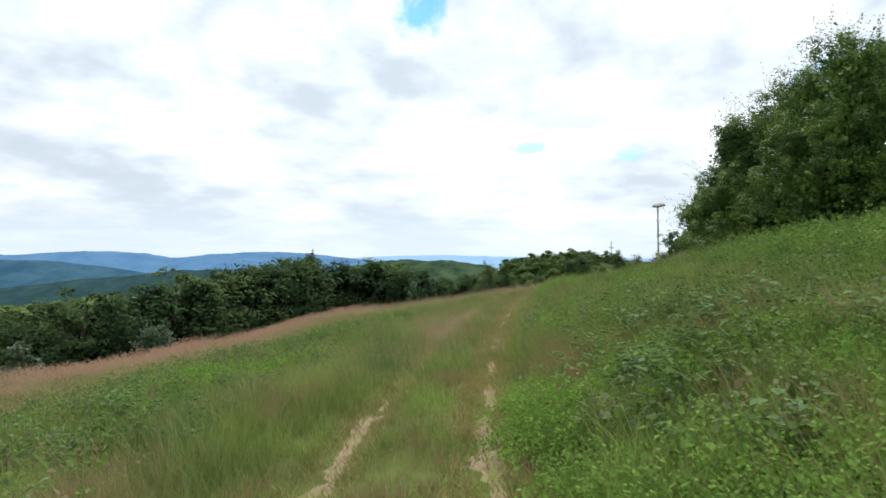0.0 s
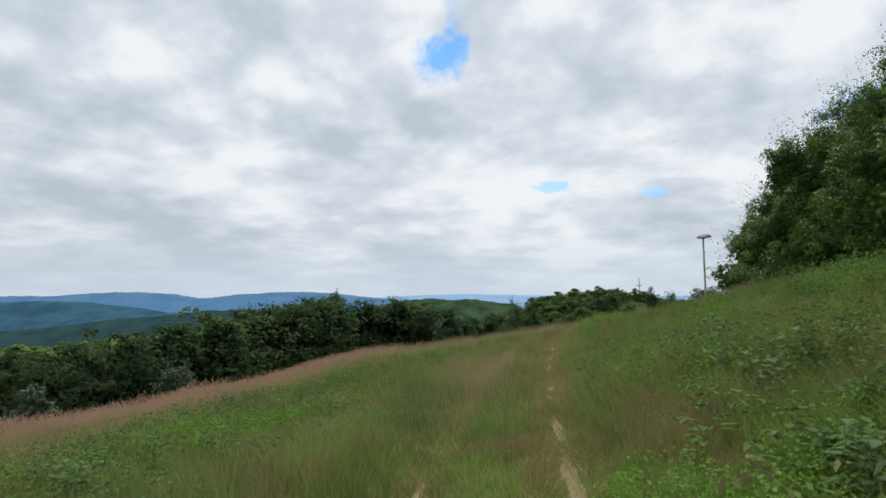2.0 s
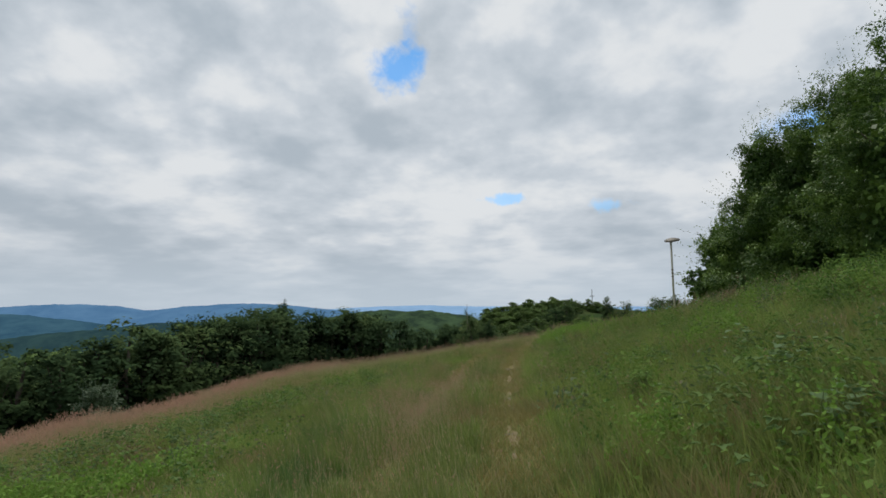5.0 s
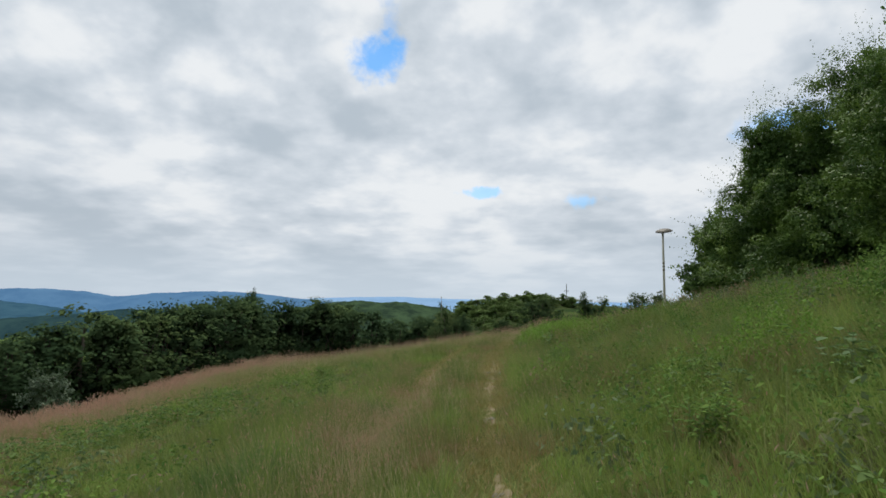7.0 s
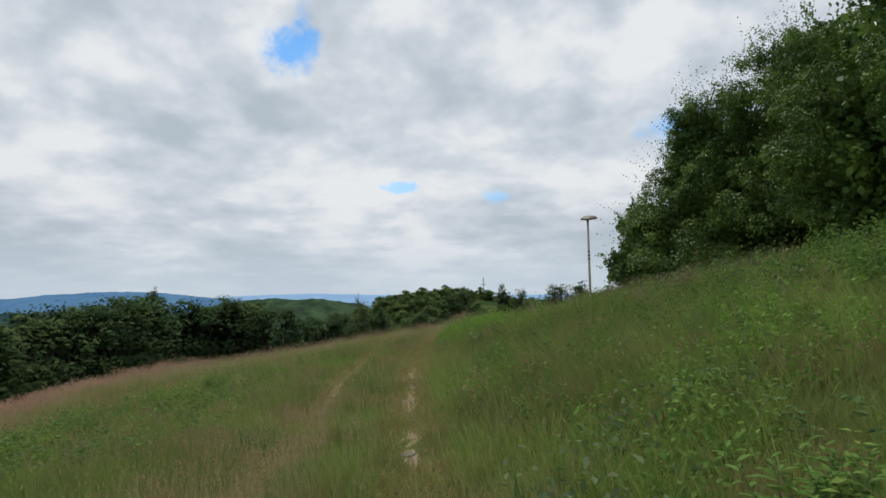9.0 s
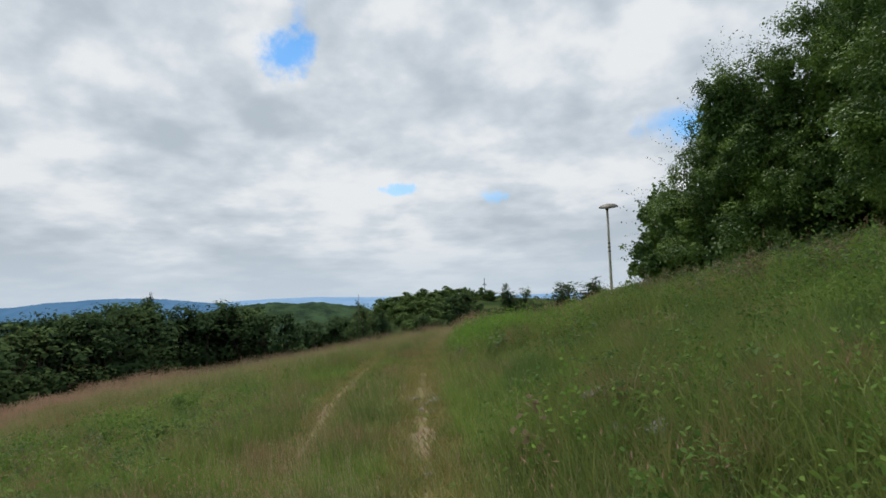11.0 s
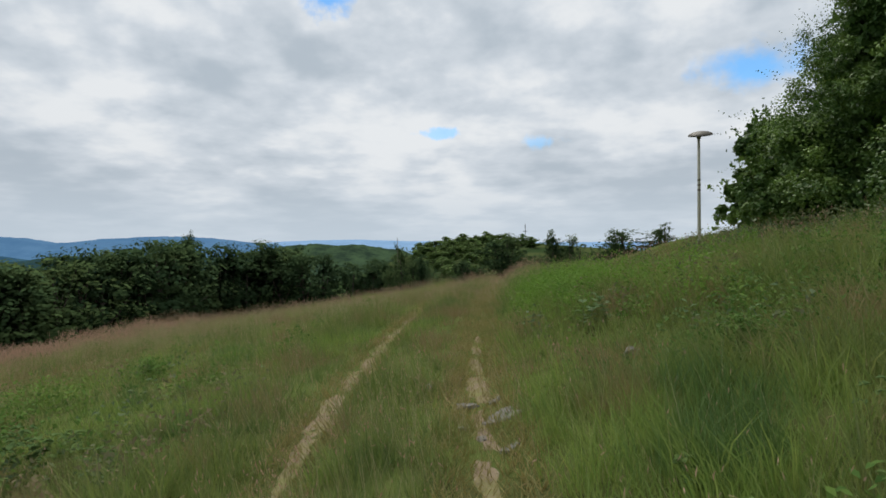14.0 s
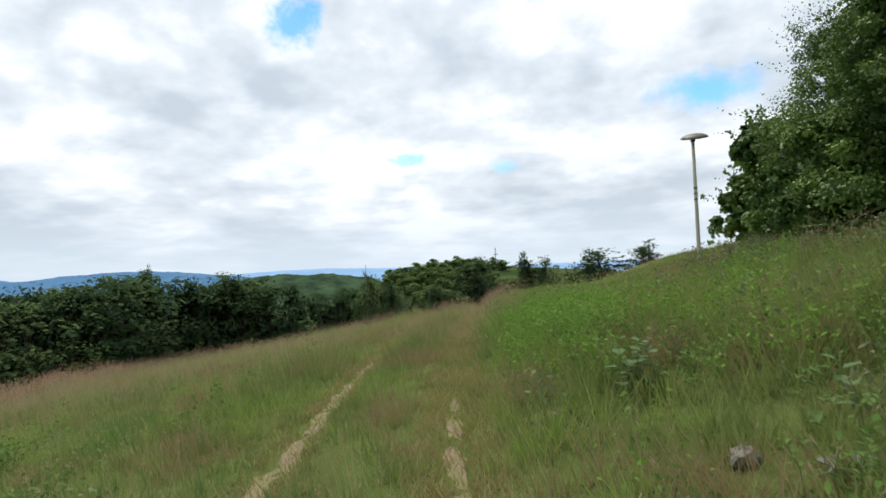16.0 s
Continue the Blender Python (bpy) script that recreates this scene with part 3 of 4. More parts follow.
BELT = [(-72, 40, -10.0), (-50, 62, -6.4), (-38, 90, -2.2), (-30, 125, -0.2), (-27, 146, 0.9), (-10, 150, -1.2), (8, 142, -3.6), (24, 152, -4.4)]
seed = 100
for a, b in zip(BELT, BELT[1:]):
    n = max(2, int(math.hypot(b[0] - a[0], b[1] - a[1]) / 4.2))
    for k in range(n):
        for rank in range(1 + k % 2):
            seed += 1
            f = (k + random.uniform(-0.3, 0.3)) / n
            x, y = a[0] + (b[0] - a[0]) * f, a[1] + (b[1] - a[1]) * f
            d = math.hypot(x, y)
            push = 1 + (rank * 9 + random.uniform(-2.5, 2.5)) / d
            belt_tree(x * push, y * push, a[2] + (b[2] - a[2]) * f + random.uniform(-1.6, 1.1) - 0.3 * rank, seed)
for x, y, top in ((-70, 82, -7.5), (-64, 100, -6.0), (-58, 116, -5.0), (-78, 104, -8.0), (-52, 134, -3.6), (-60, 142, -5.0), (-44, 150, -2.4), (-86, 92, -9.0), (-95, 120, -9.0)):
    seed += 1
    belt_tree(x, y, top, seed, 1.2)
for x, y, top, spread in ((-27.8, 146, 2.2, 0.32), (-33.5, 139, 1.1, 0.45), (-30, 150, 1.0, 0.5), (-12, 149, 0.2, 0.45), (-20, 147, 0.3, 0.5), (13.4, 139, -0.6, 0.35)):
    seed += 1
    belt_tree(x, y, top, seed, spread)
# single bushes and trees beyond the crest, and on the hill
for x, y, top, spread in ((25.3, 100, 1.0, 1.15), (24.6, 100.6, 0.2, 1.2), (31.8, 100, 1.7, 0.32), (31.8, 100.5, 0.5, 0.95), (34.5, 100, 0.8, 0.7), (36.4, 101, -0.3, 0.9), (29.2, 75, -0.1, 0.9),
                          (27.9, 70, 0.9, 1.9), (20.3, 50, 0.1, 1.6), (18.9, 47, 0.0, 1.7), (20.2, 104, -2.6, 1.2), (13.3, 132, -0.9, 0.7), (17.5, 133, -2.6, 0.7),
                          (24, 125, -3.6, 0.9), (13, 141, -2.4, 0.8), (17, 146, -3.0, 0.9), (9, 150, -3.2, 0.9)):
    seed += 1
    belt_tree(x, y, top, seed, spread)
for k in range(105):
    seed += 1
    f = random.random() ** 1.25
    x, y = 36 + 52 * f + random.uniform(-5, 5), 272 + 40 * f + random.uniform(-30, 45)
    belt_tree(x, y, float(land(x, y)) + random.uniform(2.2, 5.5), seed, 1.7, SMALL)
for k in range(34):
    seed += 1
    y = random.uniform(110, 270)
    x = -y * random.uniform(0.42, 0.85)
    belt_tree(x, y, max(float(land(x, y)) + 4, -0.052 * math.hypot(x, y) + random.uniform(-1.5, 1.0)), seed, 1.5, SMALL)
for k in range(60):
    seed += 1
    f = random.random()
    x, y = 27 + 42 * f + random.uniform(-6, 6), 205 + 45 * f + random.uniform(-20, 25)
    belt_tree(x, y, float(land(x, y)) + random.uniform(1.8, 4.0), seed, 1.7, SMALL)
for k in KINDS + SMALL:
    for o in (k, *k.children_recursive):
        bpy.data.objects.remove(o)
for x, y, top, rad in ((-28.5, 43, -5.6, 2.2), (-34, 76, -7.6, 4.5)):
    seed += 1
    z = float(land(x, y))
    tree(x, y, top - z, rad, 0.2, 6000, 0.26, seed, "grey-green willow bush below the meadow", leaf=M_LEAF_GREY, clusters=40, shoots=60, name="willow_bush", category="bush")


# ---- the pole with its dish, the cross ----
def lathe(profile, sides=28):
    """A turned shape from (radius, height) pairs."""
    V = [(r * math.cos(2 * math.pi * s / sides), r * math.sin(2 * math.pi * s / sides), z) for r, z in profile for s in range(sides)]
    F = [(k * sides + s, k * sides + (s + 1) % sides, (k + 1) * sides + (s + 1) % sides, (k + 1) * sides + s)
         for k in range(len(profile) - 1) for s in range(sides)]
    return np_mesh("turned", np.array(V), np.array(F), True)


LAMP = (13.85, 36.0)
lamp_z = float(land(*LAMP))
lamp = thing("dish_pole", *LAMP, lamp_z, "tall pale weathered pole topped by a brown mushroom-shaped dish", "pole")
LH = 3.24 - lamp_z
part("pole", lathe([(0.0, -0.3), (0.062, -0.3), (0.058, 0.5), (0.05, LH * 0.6), (0.046, LH - 0.02), (0.0, LH - 0.02)], 16), M_POLE, lamp, "pale painted steel pole")
for f in (0.50, 0.545, 0.59):
    part("band", lathe([(0.04, LH * f - 0.03), (0.056, LH * f - 0.03), (0.056, LH * f + 0.03), (0.04, LH * f + 0.03)], 16), M_RUST, lamp, "dark steel band")
collar = part("collar", lathe([(0.04, LH - 0.16), (0.07, LH - 0.15), (0.07, LH - 0.02), (0.04, LH)], 16), M_RUST, lamp)
dish = part("dish", lathe([(0.0, 0.115), (0.12, 0.11), (0.24, 0.088), (0.34, 0.045), (0.392, 0.0), (0.395, -0.022), (0.375, -0.022), (0.32, 0.0),
                           (0.18, 0.025), (0.0, 0.03)]), M_DISH, lamp, "shallow brown domed dish")
dish.matrix_local = pose(0.06, 0, LH - 0.02, 9, -14, 20)

CROSS = (125.3, 410.2)
cross_z = float(land(*CROSS))
cross = thing("summit_cross", *CROSS, cross_z, "tall grey steel cross on the far hilltop", "cross")


def box(sx, sy, sz, cx=0.0, cy=0.0, cz=0.0, bevel=0.02):
    bm = bmesh.new()
    bmesh.ops.create_cube(bm, size=1.0)
    bmesh.ops.scale(bm, vec=(sx, sy, sz), verts=bm.verts)
    bmesh.ops.translate(bm, vec=(cx, cy, cz), verts=bm.verts)
    bmesh.ops.bevel(bm, geom=bm.edges[:], offset=bevel, segments=2, affect="EDGES")
    return bm


CH = 12.6 - cross_z
part("upright", box(0.42, 0.42, CH, 0, 0, CH / 2, 0.05), M_STEEL, cross)
part("crossbar", box(3.4, 0.40, 0.42, 0, 0, CH * 0.74, 0.05), M_STEEL, cross)
part("foot", box(1.6, 1.6, 0.7, 0, 0, 0.1, 0.08), M_ROCK, cross)


# ---- the meadow ----
def lush(x, y, v):
    """Where leafy undergrowth takes over from grass."""
    n = patches(x, y, 3.4, 21)
    right = step(0.9, 2.2, v) * step(0.40, 0.56, n + 0.04 * step(2, 8, v))
    left = step(2.0, 4.0, -v) * step(0.40, 0.56, n) * (1 - step(7.5, 10.0, -v))
    return np.where(v > 0, right, left)


def grass_chance(x, y, v):
    return (1 - bare(x, y)) * (1 - 0.8 * worn(x, y)) * (1 - 0.25 * lush(x, y, v) * (v > 0))


def grass_height(x, y, v):
    tall = (0.20 + 0.38 * patches(x, y, 1.7, 31)) * (0.55 + 0.9 * patches(x, y, 0.55, 33))
    middle = np.exp(-(v / 0.45) ** 2)
    edge = np.clip(np.minimum(np.abs(v - GAUGE / 2), np.abs(v - GAUGE / 2 + gauge(y))) / 0.9, 0.2, 1)
    open_side = 1 - 0.35 * step(2.0, 3.5, -v) * (1 - step(8.5, 10.5, -v)) - 0.05 * step(1.2, 2.5, v)
    return tall * (1 - 0.2 * middle) * edge ** 0.6 * open_side * (1 - 0.45 * step(1.5, 4, v) * step(26, 34, y))


def tufts(count, v0, v1, y0, y1, per, wide, spread, fine=True):
    """Grass in tufts that fan outwards, with gaps between."""
    x, y, v = scatter(count, v0, v1, y0, y1, grass_chance)
    own = np.repeat(np.arange(len(x)), per)
    m = len(own)
    out = r_uniform(m, 0, 2 * math.pi)
    d = np.abs(rng.normal(0, spread, m))
    bx, by = x[own] + np.cos(out) * d, y[own] + np.sin(out) * d
    h = (grass_height(x, y, v) * r_uniform(len(x), 0.65, 1.35))[own] * r_uniform(m, 0.45, 1.15)
    keep = (r_uniform(m) < 1 - 0.85 * bare(bx, by)) & (h > 0.03)
    bx, by, h, out = bx[keep], by[keep], h[keep], out[keep]
    m = len(h)
    turn = np.where(r_uniform(m) < 0.65, out, rng.normal(2.6, 0.8, m))
    return blade_tris(bx, by, h, wide * r_uniform(m, 0.55, 1.35), h * r_uniform(m, 0.15, 0.85), turn, fine)


stuff("meadow_grass", *joined([tufts(8600, -4.2, 4.4, 1.0, 22, 20, 0.0068, 0.085), tufts(4200, -4.2, 4.4, 22, 46, 22, 0.013, 0.11, False),
                               tufts(5200, -13.5, -4.2, 1.0, 46, 19, 0.015, 0.13, False), tufts(1500, 1.6, 6.0, 3.0, 27, 20, 0.009, 0.09),
                               tufts(4800, 4.4, 13.0, 2.0, 44, 19, 0.015, 0.13, False), tufts(500, -5, 5, -6, 1.0, 16, 0.012, 0.12, False)]),
      M_GRASS, "tall uneven tufted green meadow grass along the track", "grass")


# short dry turf in the worn tracks
def turf_chance(x, y, v):
    return worn(x, y) * (0.4 + 0.75 * patches(x, y, 0.7, 71)) * (1 - 0.6 * bare(x, y))


x, y, v = scatter(330000, -1.9, 1.5, 1.2, 40, turf_chance)
h = r_uniform(len(x), 0.03, 0.14)
stuff("dry_turf", *blade_tris(x, y, h, r_uniform(len(x), 0.008, 0.016), h * r_uniform(len(x), 0.3, 1.3), r_uniform(len(x), 0, 6.28), False), M_TURF,
      "short yellowed turf in the worn track", "grass")


def pink(x, y, v):
    n = patches(x, y, 2.6, 41)
    rim = step(6.5, 11.0, -v) * 0.95
    crest = step(27, 35, y) * (1 - step(0.8, 3.0, v)) * 0.85
    mid = step(0.42, 0.60, n) * 0.42 * step(8, 11, y) * (1 - step(1.5, 3.5, np.abs(v + 0.8)))
    rest = 0.015 + step(0.55, 0.75, n) * 0.10
    russet = 0.9 * np.exp(-((y - 16.0) / 4.0) ** 2 - ((v + 0.75) / 0.6) ** 2)
    return np.clip(np.maximum(np.maximum(np.maximum(rim, russet), crest), np.maximum(mid, rest)) * (1 - bare(x, y)), 0, 1)


x, y, v = scatter(110000, -13.5, 9.0, 1.5, 43, pink)
x2, y2, v2 = scatter(34000, -13.4, -9.6, 1.0, 43, lambda x, y, v: step(9.6, 11.6, -v))
x3, y3, v3 = scatter(15000, -2.2, 0.5, 8, 24, lambda x, y, v: np.exp(-((y - 16.0) / 4.0) ** 2 - ((v + 0.75) / 0.6) ** 2))
x, y, v = np.concatenate([x, x2, x3]), np.concatenate([y, y2, y3]), np.concatenate([v, v2, v3])
n = len(x)
h = (grass_height(x, y, v) + 0.14) * r_uniform(n, 0.85, 1.3)
lean, turn = h * r_uniform(n, 0.1, 0.5), rng.normal(2.6, 1.0, n)
stuff("grass_stalks", *blade_tris(x, y, h, np.full(n, 0.0045), lean, turn, False), M_STRAW, "thin dry grass stalks", "grass")
tips = np.stack([x + np.cos(turn) * lean, y + np.sin(turn) * lean, land(x, y) + h], 1)
at = np.concatenate([tips + rng.normal(size=tips.shape) * 0.02 - np.array([0, 0, 0.05 * k]) for k in range(2)])


def plume(at, r):
    m = len(at)
    a = unit(np.array([0, 0, 1.0]) + r.normal(size=(m, 3)) * 0.4)
    b = unit(np.cross(a, r.normal(size=(m, 3))))
    L, Wd = r.uniform(0.02, 0.045, m)[:, None] * np.clip(np.abs(at[:, :1] - 2) / 7, 0.55, 1.3), r.uniform(0.0025, 0.005, m)[:, None] * np.clip(np.abs(at[:, :1] - 2) / 7, 0.7, 1.6)
    return np.stack([at - a * L, at + b * Wd, at + a * L, at - b * Wd], 1).reshape(-1, 3), np.arange(4 * m).reshape(-1, 4)


stuff("seed_heads", *plume(at, rng), M_SEED, "reddish-pink feathery grass seed heads", "grass")


def leaf_mounds(count, v0, v1, y0, y1, chance, per, size, tall):
    x, y, v = scatter(count, v0, v1, y0, y1, chance)
    rad = r_uniform(len(x), 0.16, 0.46)
    own = np.repeat(np.arange(len(x)), per)
    d = unit(rng.normal(size=(len(own), 3)))
    d[:, 2] = np.abs(d[:, 2])
    rr = r_uniform(len(own)) ** 0.4
    hh = tall * r_uniform(len(x), 0.6, 1.25)
    at = np.stack([x[own] + d[:, 0] * rr * rad[own], y[own] + d[:, 1] * rr * rad[own], 0 * rr], 1)
    at[:, 2] = land(at[:, 0], at[:, 1]) + d[:, 2] * rr * hh[own] + 0.04
    out = unit(d * 0.7 + np.array([0, 0, 0.8]) + rng.normal(size=d.shape) * 0.85)
    k = size * r_uniform(len(own), 0.6, 1.35)
    return leaf_quads(at, out, k, k * 0.5, rng)


stuff("undergrowth", *joined([leaf_mounds(380, 1.1, 5.5, 1.0, 30, lush, 120, 0.050, 0.55), leaf_mounds(300, 5.0, 9.0, 1.0, 30, lush, 80, 0.06, 0.5),
                              leaf_mounds(330, 5.6, 9.8, 5, 15, lambda x, y, v: 0.75, 110, 0.075, 0.95), leaf_mounds(330, 6.6, 12.0, 13, 22, lambda x, y, v: 0.75, 90, 0.08, 0.8),
                              leaf_mounds(520, -9.5, -2.0, 1, 32, lush, 62, 0.066, 0.50)]), M_HERB, "bright green leafy undergrowth on the slope", "undergrowth")


def fresh_patch(x, y, v):
    clump = np.exp(-((x - 5.8) / 1.1) ** 2 - ((y - 27.3) / 1.6) ** 2) + np.exp(-((x - 6.9) / 1.2) ** 2 - ((y - 30.5) / 1.5) ** 2)
    clump = clump + np.exp(-((x + 4.6) / 1.4) ** 2 - ((y - 13.5) / 2.2) ** 2) + np.exp(-((x - 3.0) / 0.8) ** 2 - ((y - 4.6) / 1.5) ** 2)
    return np.clip(clump + 0.5 * step(0.62, 0.72, patches(x, y, 1.6, 81)), 0, 1) * (np.abs(v) > 1.5)


def low_shrubs(count, v0, v1, y0, y1, chance, shoots_each, leaves_each, size, tall=1.0):
    """Low shrubs of many upright leafy shoots, domed and uneven."""
    x, y, v = scatter(count, v0, v1, y0, y1, chance)
    rad, h = r_uniform(len(x), 0.22, 0.60), r_uniform(len(x), 0.24, 0.52) * tall
    own = np.repeat(np.arange(len(x)), shoots_each)
    q, w = np.sqrt(r_uniform(len(own))), r_uniform(len(own), 0, 2 * math.pi)
    sx, sy = x[own] + np.cos(w) * q * rad[own], y[own] + np.sin(w) * q * rad[own]
    top = h[own] * (1 - 0.7 * q ** 2) * r_uniform(len(own), 0.75, 1.15)
    leaf = np.repeat(np.arange(len(own)), leaves_each)
    f = r_uniform(len(leaf), 0.35, 1.0)
    at = np.stack([sx[leaf], sy[leaf], land(sx, sy)[leaf] + top[leaf] * f], 1) + rng.normal(size=(len(leaf), 3)) * np.array([0.022, 0.022, 0.01])
    k = size * r_uniform(len(leaf), 0.65, 1.3)
    return leaf_quads(at, unit(rng.normal(size=at.shape) * 0.75 + np.array([0, 0, 0.7])), k, k * 0.55, rng, 0.0)


def foot_patch(x, y, v):
    """Lime shrubs close beside the start of the track, and in patches along it."""
    near = step(0.95, 1.25, v) * (1 - step(3.4, 4.6, v)) * (1 - step(4.6, 7.0, y)) * step(0.30, 0.48, patches(x, y, 1.3, 83))
    return np.clip(near + 0.8 * fresh_patch(x, y, v), 0, 1)


stuff("fresh_undergrowth", *joined([low_shrubs(430, 0.9, 4.6, 1.5, 8, foot_patch, 46, 10, 0.032), low_shrubs(1500, 1.3, 6.5, 8, 34, fresh_patch, 30, 7, 0.048, 1.6),
                                    low_shrubs(900, -9, -2.0, 3, 28, fresh_patch, 22, 6, 0.056)]),
      M_FRESH, "patches of fresh lime-green low shrubs in the grass", "undergrowth")


def ovate(base, way, length, wide, sag):
    """Folded oval leaves with pointed tips, two quads each."""
    side = unit(np.cross(way, np.array([0.0, 0.0, 1.0])))
    L, W = length[:, None], wide[:, None]
    down, fold = np.array([0, 0, -1.0]) * (length * sag)[:, None], np.array([0, 0, 1.0]) * W * 0.16
    V = np.stack([base, base + way * L * 0.30 + side * W * 0.5 + fold + down * 0.1, base + way * L * 0.68 + side * W * 0.38 + fold + down * 0.45,
                  base + way * L + down, base + way * L * 0.68 - side * W * 0.38 + fold + down * 0.45, base + way * L * 0.30 - side * W * 0.5 + fold + down * 0.1], 1)
    n = np.arange(len(base))[:, None] * 6
    return V.reshape(-1, 3), np.stack([n + [[0, 1, 2, 3]], n + [[0, 3, 4, 5]]], 1).reshape(-1, 4)


def canes(count, v0, v1, y0, y1, chance, size, tall):
    """Arching canes that carry three leaflets at each joint."""
    x, y, v = scatter(count, v0, v1, y0, y1, chance)
    n = len(x)
    turn, h = r_uniform(n, 0, 2 * math.pi), tall * r_uniform(n, 0.55, 1.15)
    reach, z = h * r_uniform(n, 0.3, 0.9), land(x, y)
    bases, ways, sizes = [], [], []
    for k in range(7):
        f = 0.28 + 0.12 * k
        at = np.stack([x + np.cos(turn) * reach * f * f, y + np.sin(turn) * reach * f * f, z + h * np.sin(f * 1.75)], 1)
        w = turn + (1.1 if k % 2 else -1.1) + r_uniform(n, -0.6, 0.6)
        for j, (swing, share) in enumerate(((0.0, 1.0), (1.15, 0.72), (-1.15, 0.72))):
            a = w + swing
            ways.append(unit(np.stack([np.cos(a), np.sin(a), r_uniform(n, 0.0, 0.45)], 1)))
            bases.append(at + np.stack([np.cos(w), np.sin(w), 0 * w + 0.15], 1) * size * 0.35)
            sizes.append(size * share * r_uniform(n, 0.7, 1.2) * (1.0 if k < 6 else 0.7))
    L = np.concatenate(sizes)
    return ovate(np.concatenate(bases), np.concatenate(ways), L, L * 0.66, r_uniform(len(L), 0.15, 0.6))


def cane_patch(x, y, v):
    clump = np.exp(-((x - 3.6) / 1.3) ** 2 - ((y - 9.0) / 1.9) ** 2) + np.exp(-((x - 2.4) / 0.9) ** 2 - ((y - 5.4) / 1.1) ** 2)
    clump = clump + np.exp(-((x - 3.3) / 0.7) ** 2 - ((y - 14.6) / 0.9) ** 2) + np.exp(-((x - 5.5) / 0.7) ** 2 - ((y - 22.8) / 1.0) ** 2)
    return np.clip(clump + 0.40 * step(0.58, 0.70, patches(x, y, 1.9, 91)) + 0.25 * step(5, 7, v), 0, 1) * (np.abs(v) > 1.4)


M_CANE = shader("cane_leaves", leafy((0.080, 0.140, 0.045), (0.130, 0.200, 0.070), (0.145, 0.215, 0.065), 1.0), 0.8, translucent=0.25, specular=0.05)
stuff("raspberry_canes", *joined([canes(850, 1.3, 9.0, 1.5, 11, cane_patch, 0.095, 0.55), canes(1100, 1.5, 10.0, 11, 32, cane_patch, 0.072, 0.40),
                                  canes(900, -9.0, -2.2, 3, 24, lambda x, y, v: step(0.50, 0.64, patches(x, y, 1.7, 92)), 0.09, 0.40)]),
      M_CANE, "wild raspberry canes with broad drooping three-part leaves", "brambles")


# the first mounds, below the trees, take dull leaves to read as shaded brush
stuff("brambles", *joined([leaf_mounds(260, 7.0, 12, 20, 36, lambda x, y, v: 0.7, 80, 0.075, 0.6), leaf_mounds(600, 1.2, 10, 1, 34, lambda x, y, v: step(0.48, 0.62, patches(x, y, 2.1, 51)), 70, 0.07, 0.5),
                           leaf_mounds(650, -10, -2.0, 1, 30, lambda x, y, v: step(0.48, 0.62, patches(x, y, 2.1, 52)), 42, 0.068, 0.46)]),
      M_GREYHERB, "dull grey-green bramble leaves among the grass", "brambles")


# ---- single plants on the slope ----
def herb_stem(r, height, lean, turn, leaf_len, leaf_wide, leaf_count, broad):
    """Stem and its leaves, rising from the origin."""
    tip = np.array([math.cos(turn) * lean, math.sin(turn) * lean, height])
    mid = tip * np.array([0.3, 0.3, 0.55])
    stem = tube([np.array([0, 0, -0.03]), mid, tip], [0.006, 0.005, 0.002], 5)
    V, F = [], []
    for k in range(leaf_count):
        f = 0.30 + 0.70 * k / (leaf_count - 1)
        p = mid * (2 * f) if f < 0.5 else mid + (tip - mid) * (2 * f - 1)
        w = turn + k * 2.4 + r.uniform(-0.3, 0.3)
        out = np.array([math.cos(w), math.sin(w), 0.55 if f > 0.8 else 0.25])
        out /= np.linalg.norm(out)
        side = np.cross(out, (0, 0, 1))
        side /= np.linalg.norm(side)
        L = leaf_len * r.uniform(0.7, 1.15) * (0.75 if f > 0.9 else 1.0)
        Wd = leaf_wide * L / leaf_len
        sag = np.array([0, 0, -1.0]) * L
        n = len(V)
        V += [p, p + out * L * 0.35 + side * Wd / 2 - sag * 0.02, p + out * L * 0.72 + side * Wd * (0.4 if broad else 0.3) + sag * 0.08,
              p + out * L + sag * 0.26, p + out * L * 0.72 - side * Wd * (0.4 if broad else 0.3) + sag * 0.08, p + out * L * 0.35 - side * Wd / 2 - sag * 0.02,
              p + out * L * 0.5 + sag * 0.06]
        F += [(n, n + 1, n + 6), (n + 1, n + 2, n + 6), (n + 2, n + 3, n + 6), (n + 3, n + 4, n + 6), (n + 4, n + 5, n + 6), (n + 5, n, n + 6)]
    return np_mesh("stem", *stem, True), np_mesh("foliage", np.array(V), np.array(F))


def herb(x, y, seed, stems, height, leaf_len, leaf_wide, leaf_count, material, name, label, broad=False):
    r = np.random.default_rng(seed)
    ob = thing(name, x, y, float(land(x, y)), label, "plant", name + "s on the slope")
    for k in range(stems):
        h = height * r.uniform(0.7, 1.1)
        s, f = herb_stem(r, h, h * r.uniform(0.1, 0.5), r.uniform(0, 6.28), leaf_len, leaf_wide, leaf_count, broad)
        st = part("stem", s, M_STALK, ob)
        st.location = (r.normal(0, 0.13), r.normal(0, 0.13), -0.02)
        part("foliage", f, material, st)
    return ob


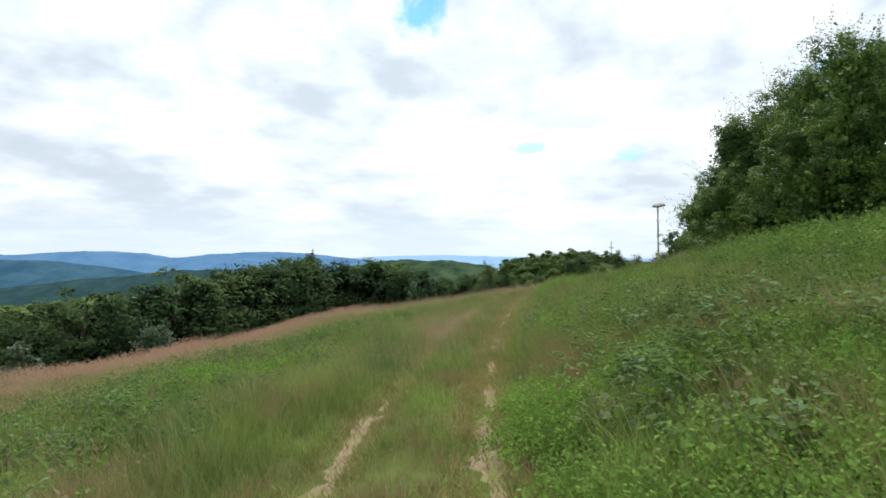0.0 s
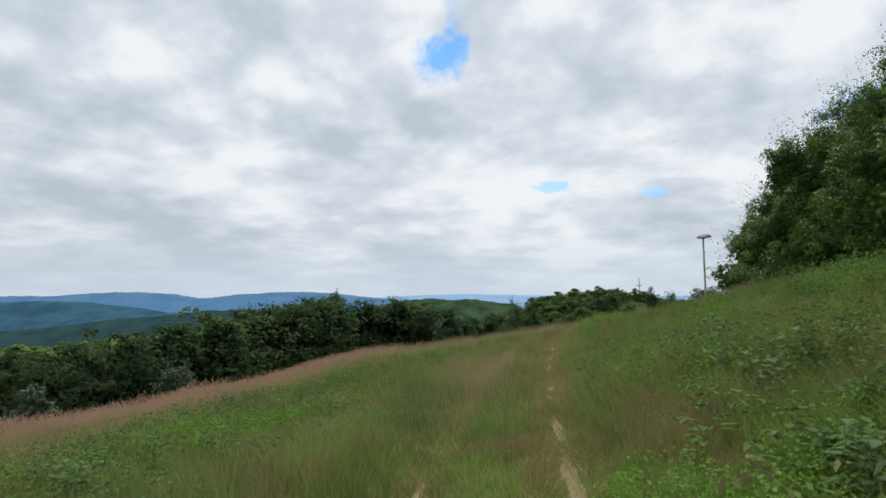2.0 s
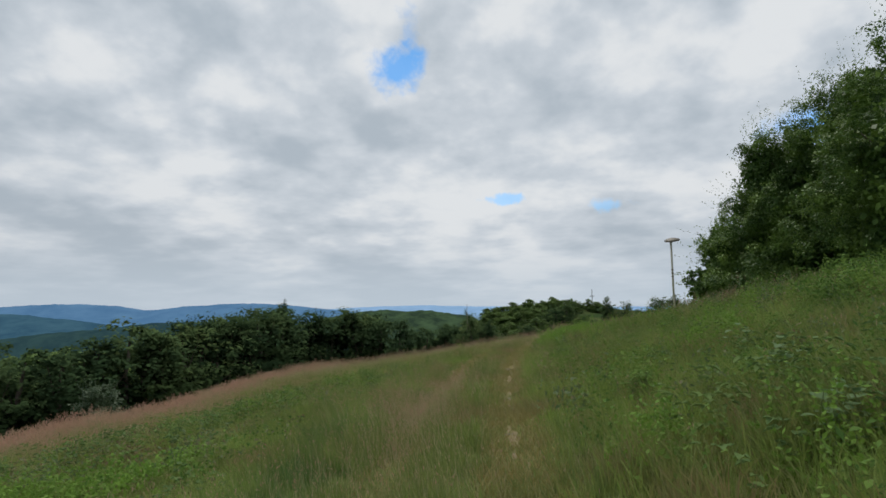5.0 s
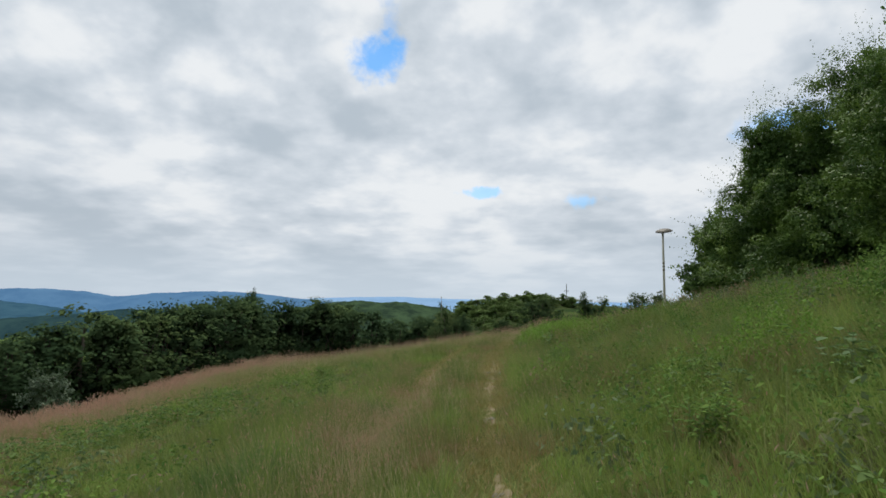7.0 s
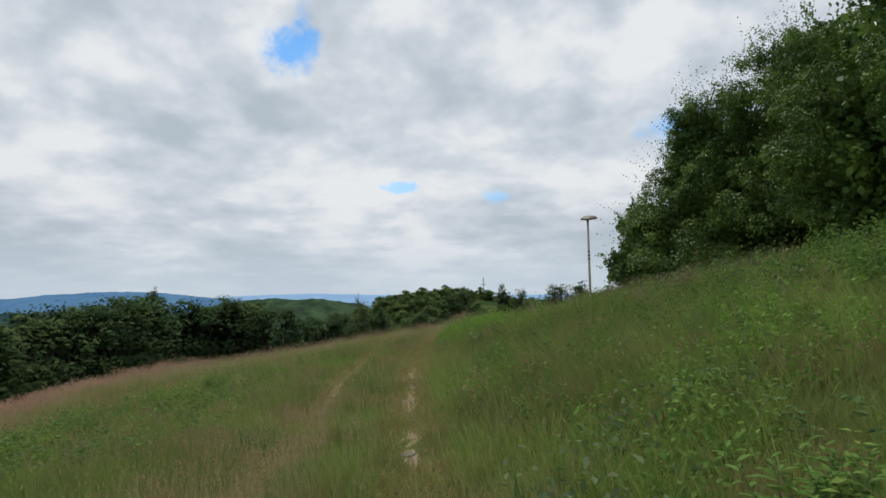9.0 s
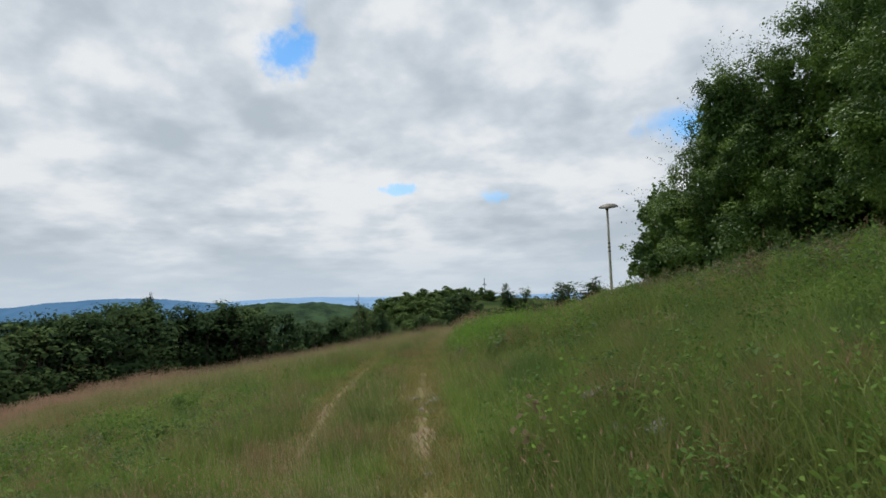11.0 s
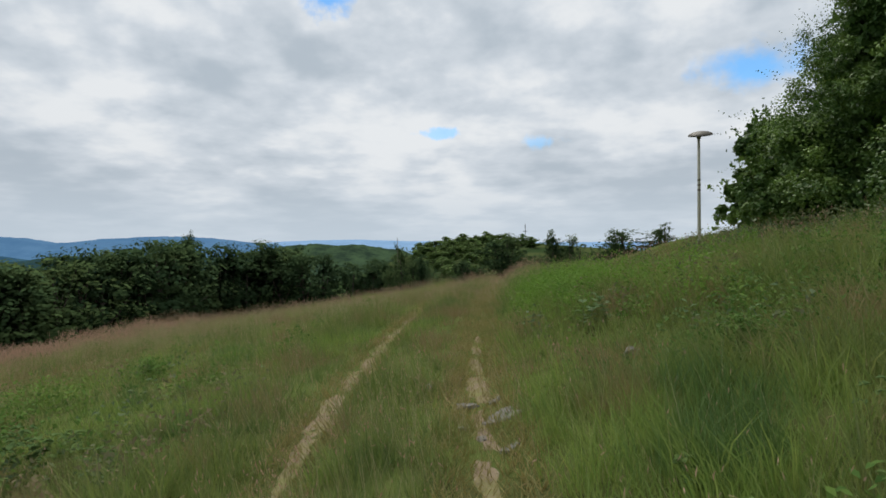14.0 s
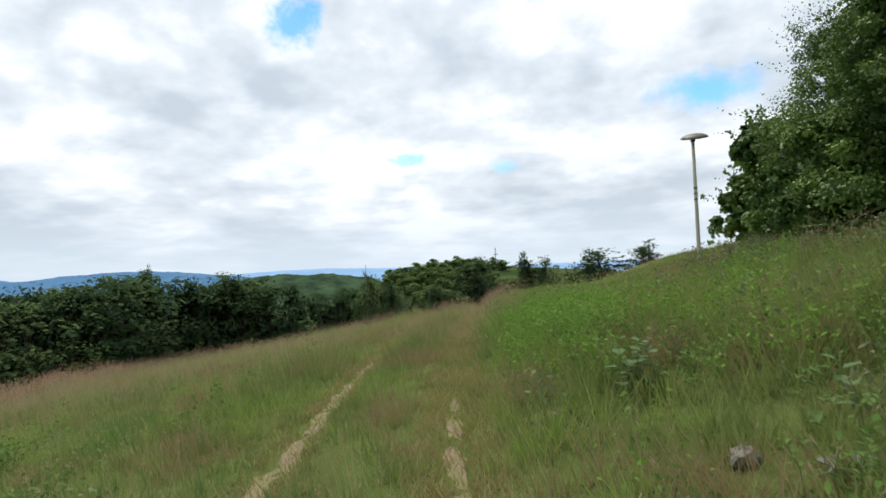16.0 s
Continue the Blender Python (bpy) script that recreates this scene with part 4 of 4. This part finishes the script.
M_STALK = shader("green_stalk", plain((0.12, 0.17, 0.06), (0.20, 0.22, 0.09), 9.0), 0.6)
M_BRIGHT = shader("fresh_leaves", leafy((0.11, 0.21, 0.045), (0.19, 0.31, 0.075), (0.16, 0.27, 0.06), 3.0), 0.7, translucent=0.35, specular=0.08)
M_BROAD = shader("broad_leaves", leafy((0.075, 0.145, 0.050), (0.140, 0.225, 0.085), (0.12, 0.20, 0.07), 2.0), 0.8, translucent=0.3)
bright = herb(2.95, 12.85, 1, 17, 0.46, 0.11, 0.034, 16, M_BRIGHT, "leafy_herb", "bright green herb with narrow pointed leaves in the grass")
bright2 = herb(2.23, 4.55, 2, 7, 0.5, 0.11, 0.03, 14, M_BRIGHT, "leafy_herb", "bright green herb with narrow pointed leaves in the grass")
broad = herb(2.74, 7.9, 3, 8, 0.5, 0.15, 0.12, 6, M_BROAD, "broadleaf_plant", "grey-green plant with broad soft leaves on the slope", True)
broad2 = herb(2.0, 5.2, 4, 6, 0.42, 0.14, 0.10, 6, M_BROAD, "broadleaf_plant", "grey-green plant with broad soft leaves on the slope", True)
for x, y, s in ((5.28, 21.9, 0.85), (4.75, 22.35, 0.6), (5.7, 27.5, 0.9), (1.95, 7.9, 0.6), (3.3, 10.2, 0.7), (-1.4, 28.6, 0.9), (-3.7, 11.4, 0.8), (3.4, 16.0, 0.7)):
    copy_thing(bright if s > 0.75 else bright2, pose(x, y, float(land(x, y)), 0, 0, x * 97 % 360) @ Matrix.Scale(s, 4))
for x, y, s in ((1.95, 3.3, 0.9), (2.5, 3.9, 0.8), (3.2, 6.6, 1.0), (3.4, 8.6, 1.05), (2.9, 9.4, 0.9), (4.0, 11.5, 1.0), (5.5, 22.5, 0.8), (5.0, 24.5, 0.9),
                (3.7, 4.9, 1.0), (4.2, 7.6, 1.1), (4.6, 13.5, 1.0), (3.7, 14.6, 0.8), (-3.4, 10.6, 0.8), (-4.6, 9.0, 0.9)):
    copy_thing(broad if s > 0.85 else broad2, pose(x, y, float(land(x, y)), 0, 0, y * 71 % 360) @ Matrix.Scale(s, 4))


# ---- stones ----
def stone(x, y, sx, sy, sz, turn, seed, sink=0.4, label="flat weathered grey field stone half sunk in the grass"):
    bm = bmesh.new()
    bmesh.ops.create_icosphere(bm, subdivisions=3, radius=1.0)
    for v in bm.verts:
        d = v.co.copy()
        n = noise.noise(d * 1.3 + Vector((seed * 3.1, 0, 0))) * 0.55 + noise.noise(d * 3.5 + Vector((0, seed, 0))) * 0.22
        k = max(abs(d.x), abs(d.y), abs(d.z))
        v.co = d * (0.55 + 0.45 / k * 0.8) * (1 + n)
        v.co = Vector((v.co.x * sx, v.co.y * sy, max(-0.8, min(0.62, v.co.z)) * sz))
    me = bpy.data.meshes.new("stone")
    bm.to_mesh(me)
    bm.free()
    me.materials.append(M_ROCK)
    ob = new("stone", me)
    tilt = math.degrees(math.atan(float(land(x + 0.2, y) - land(x - 0.2, y)) / 0.4))
    ob.matrix_world = pose(x, y, float(land(x, y)) + sz * (0.5 - sink), 0, -tilt, 0) @ pose(0, 0, 0, 0, 0, turn)
    return tagged(ob, label, "stone", "stones beside the track")


for k, (x, y, sx, sy, sz, turn, sink) in enumerate(((4.09, 18.8, 0.15, 0.09, 0.07, 20, -0.6), (3.62, 17.6, 0.14, 0.09, 0.06, 60, -0.6), (3.85, 17.3, 0.16, 0.10, 0.06, 10, -0.6),
                                                    (4.95, 22.5, 0.14, 0.08, 0.05, -15, -0.3), (4.71, 22.9, 0.10, 0.07, 0.05, 35, -0.3))):
    stone(x, y, sx, sy, sz, turn, k, sink)
for k, (x, y, sx, sy, sz, turn) in enumerate(((3.20, 22.25, 0.17, 0.13, 0.04, 25), (3.00, 22.75, 0.12, 0.05, 0.045, 5), (3.28, 22.8, 0.08, 0.05, 0.04, 50), (2.93, 21.85, 0.06, 0.04, 0.035, 70),
                                              (2.82, 22.1, 0.04, 0.03, 0.03, 0), (3.05, 21.5, 0.08, 0.06, 0.03, 40), (2.75, 23.6, 0.06, 0.12, 0.03, 10), (2.02, 16.9, 0.09, 0.07, 0.04, 30),
                                              (2.35, 18.6, 0.05, 0.04, 0.04, 80), (1.45, 13.3, 0.05, 0.04, 0.03, 15))):
    stone(x, y, sx, sy, sz, turn, 20 + k, 0.4, "flat greyish stone trodden into the dirt track")

# the thin mast among the far trees
mast_z = float(land(13.2, 138.5))
mast = thing("mast", 13.2, 138.5, mast_z, "thin bare wooden mast rising above far trees", "pole")
part("pole", lathe([(0.0, -0.3), (0.09, -0.3), (0.07, 4.0), (0.045, 1.0 - mast_z), (0.0, 1.0 - mast_z)], 10), M_RUST, mast)
part("cap", lathe([(0.0, 1.05 - mast_z), (0.06, 1.0 - mast_z), (0.06, 0.9 - mast_z), (0.0, 0.9 - mast_z)], 10), M_RUST, mast)
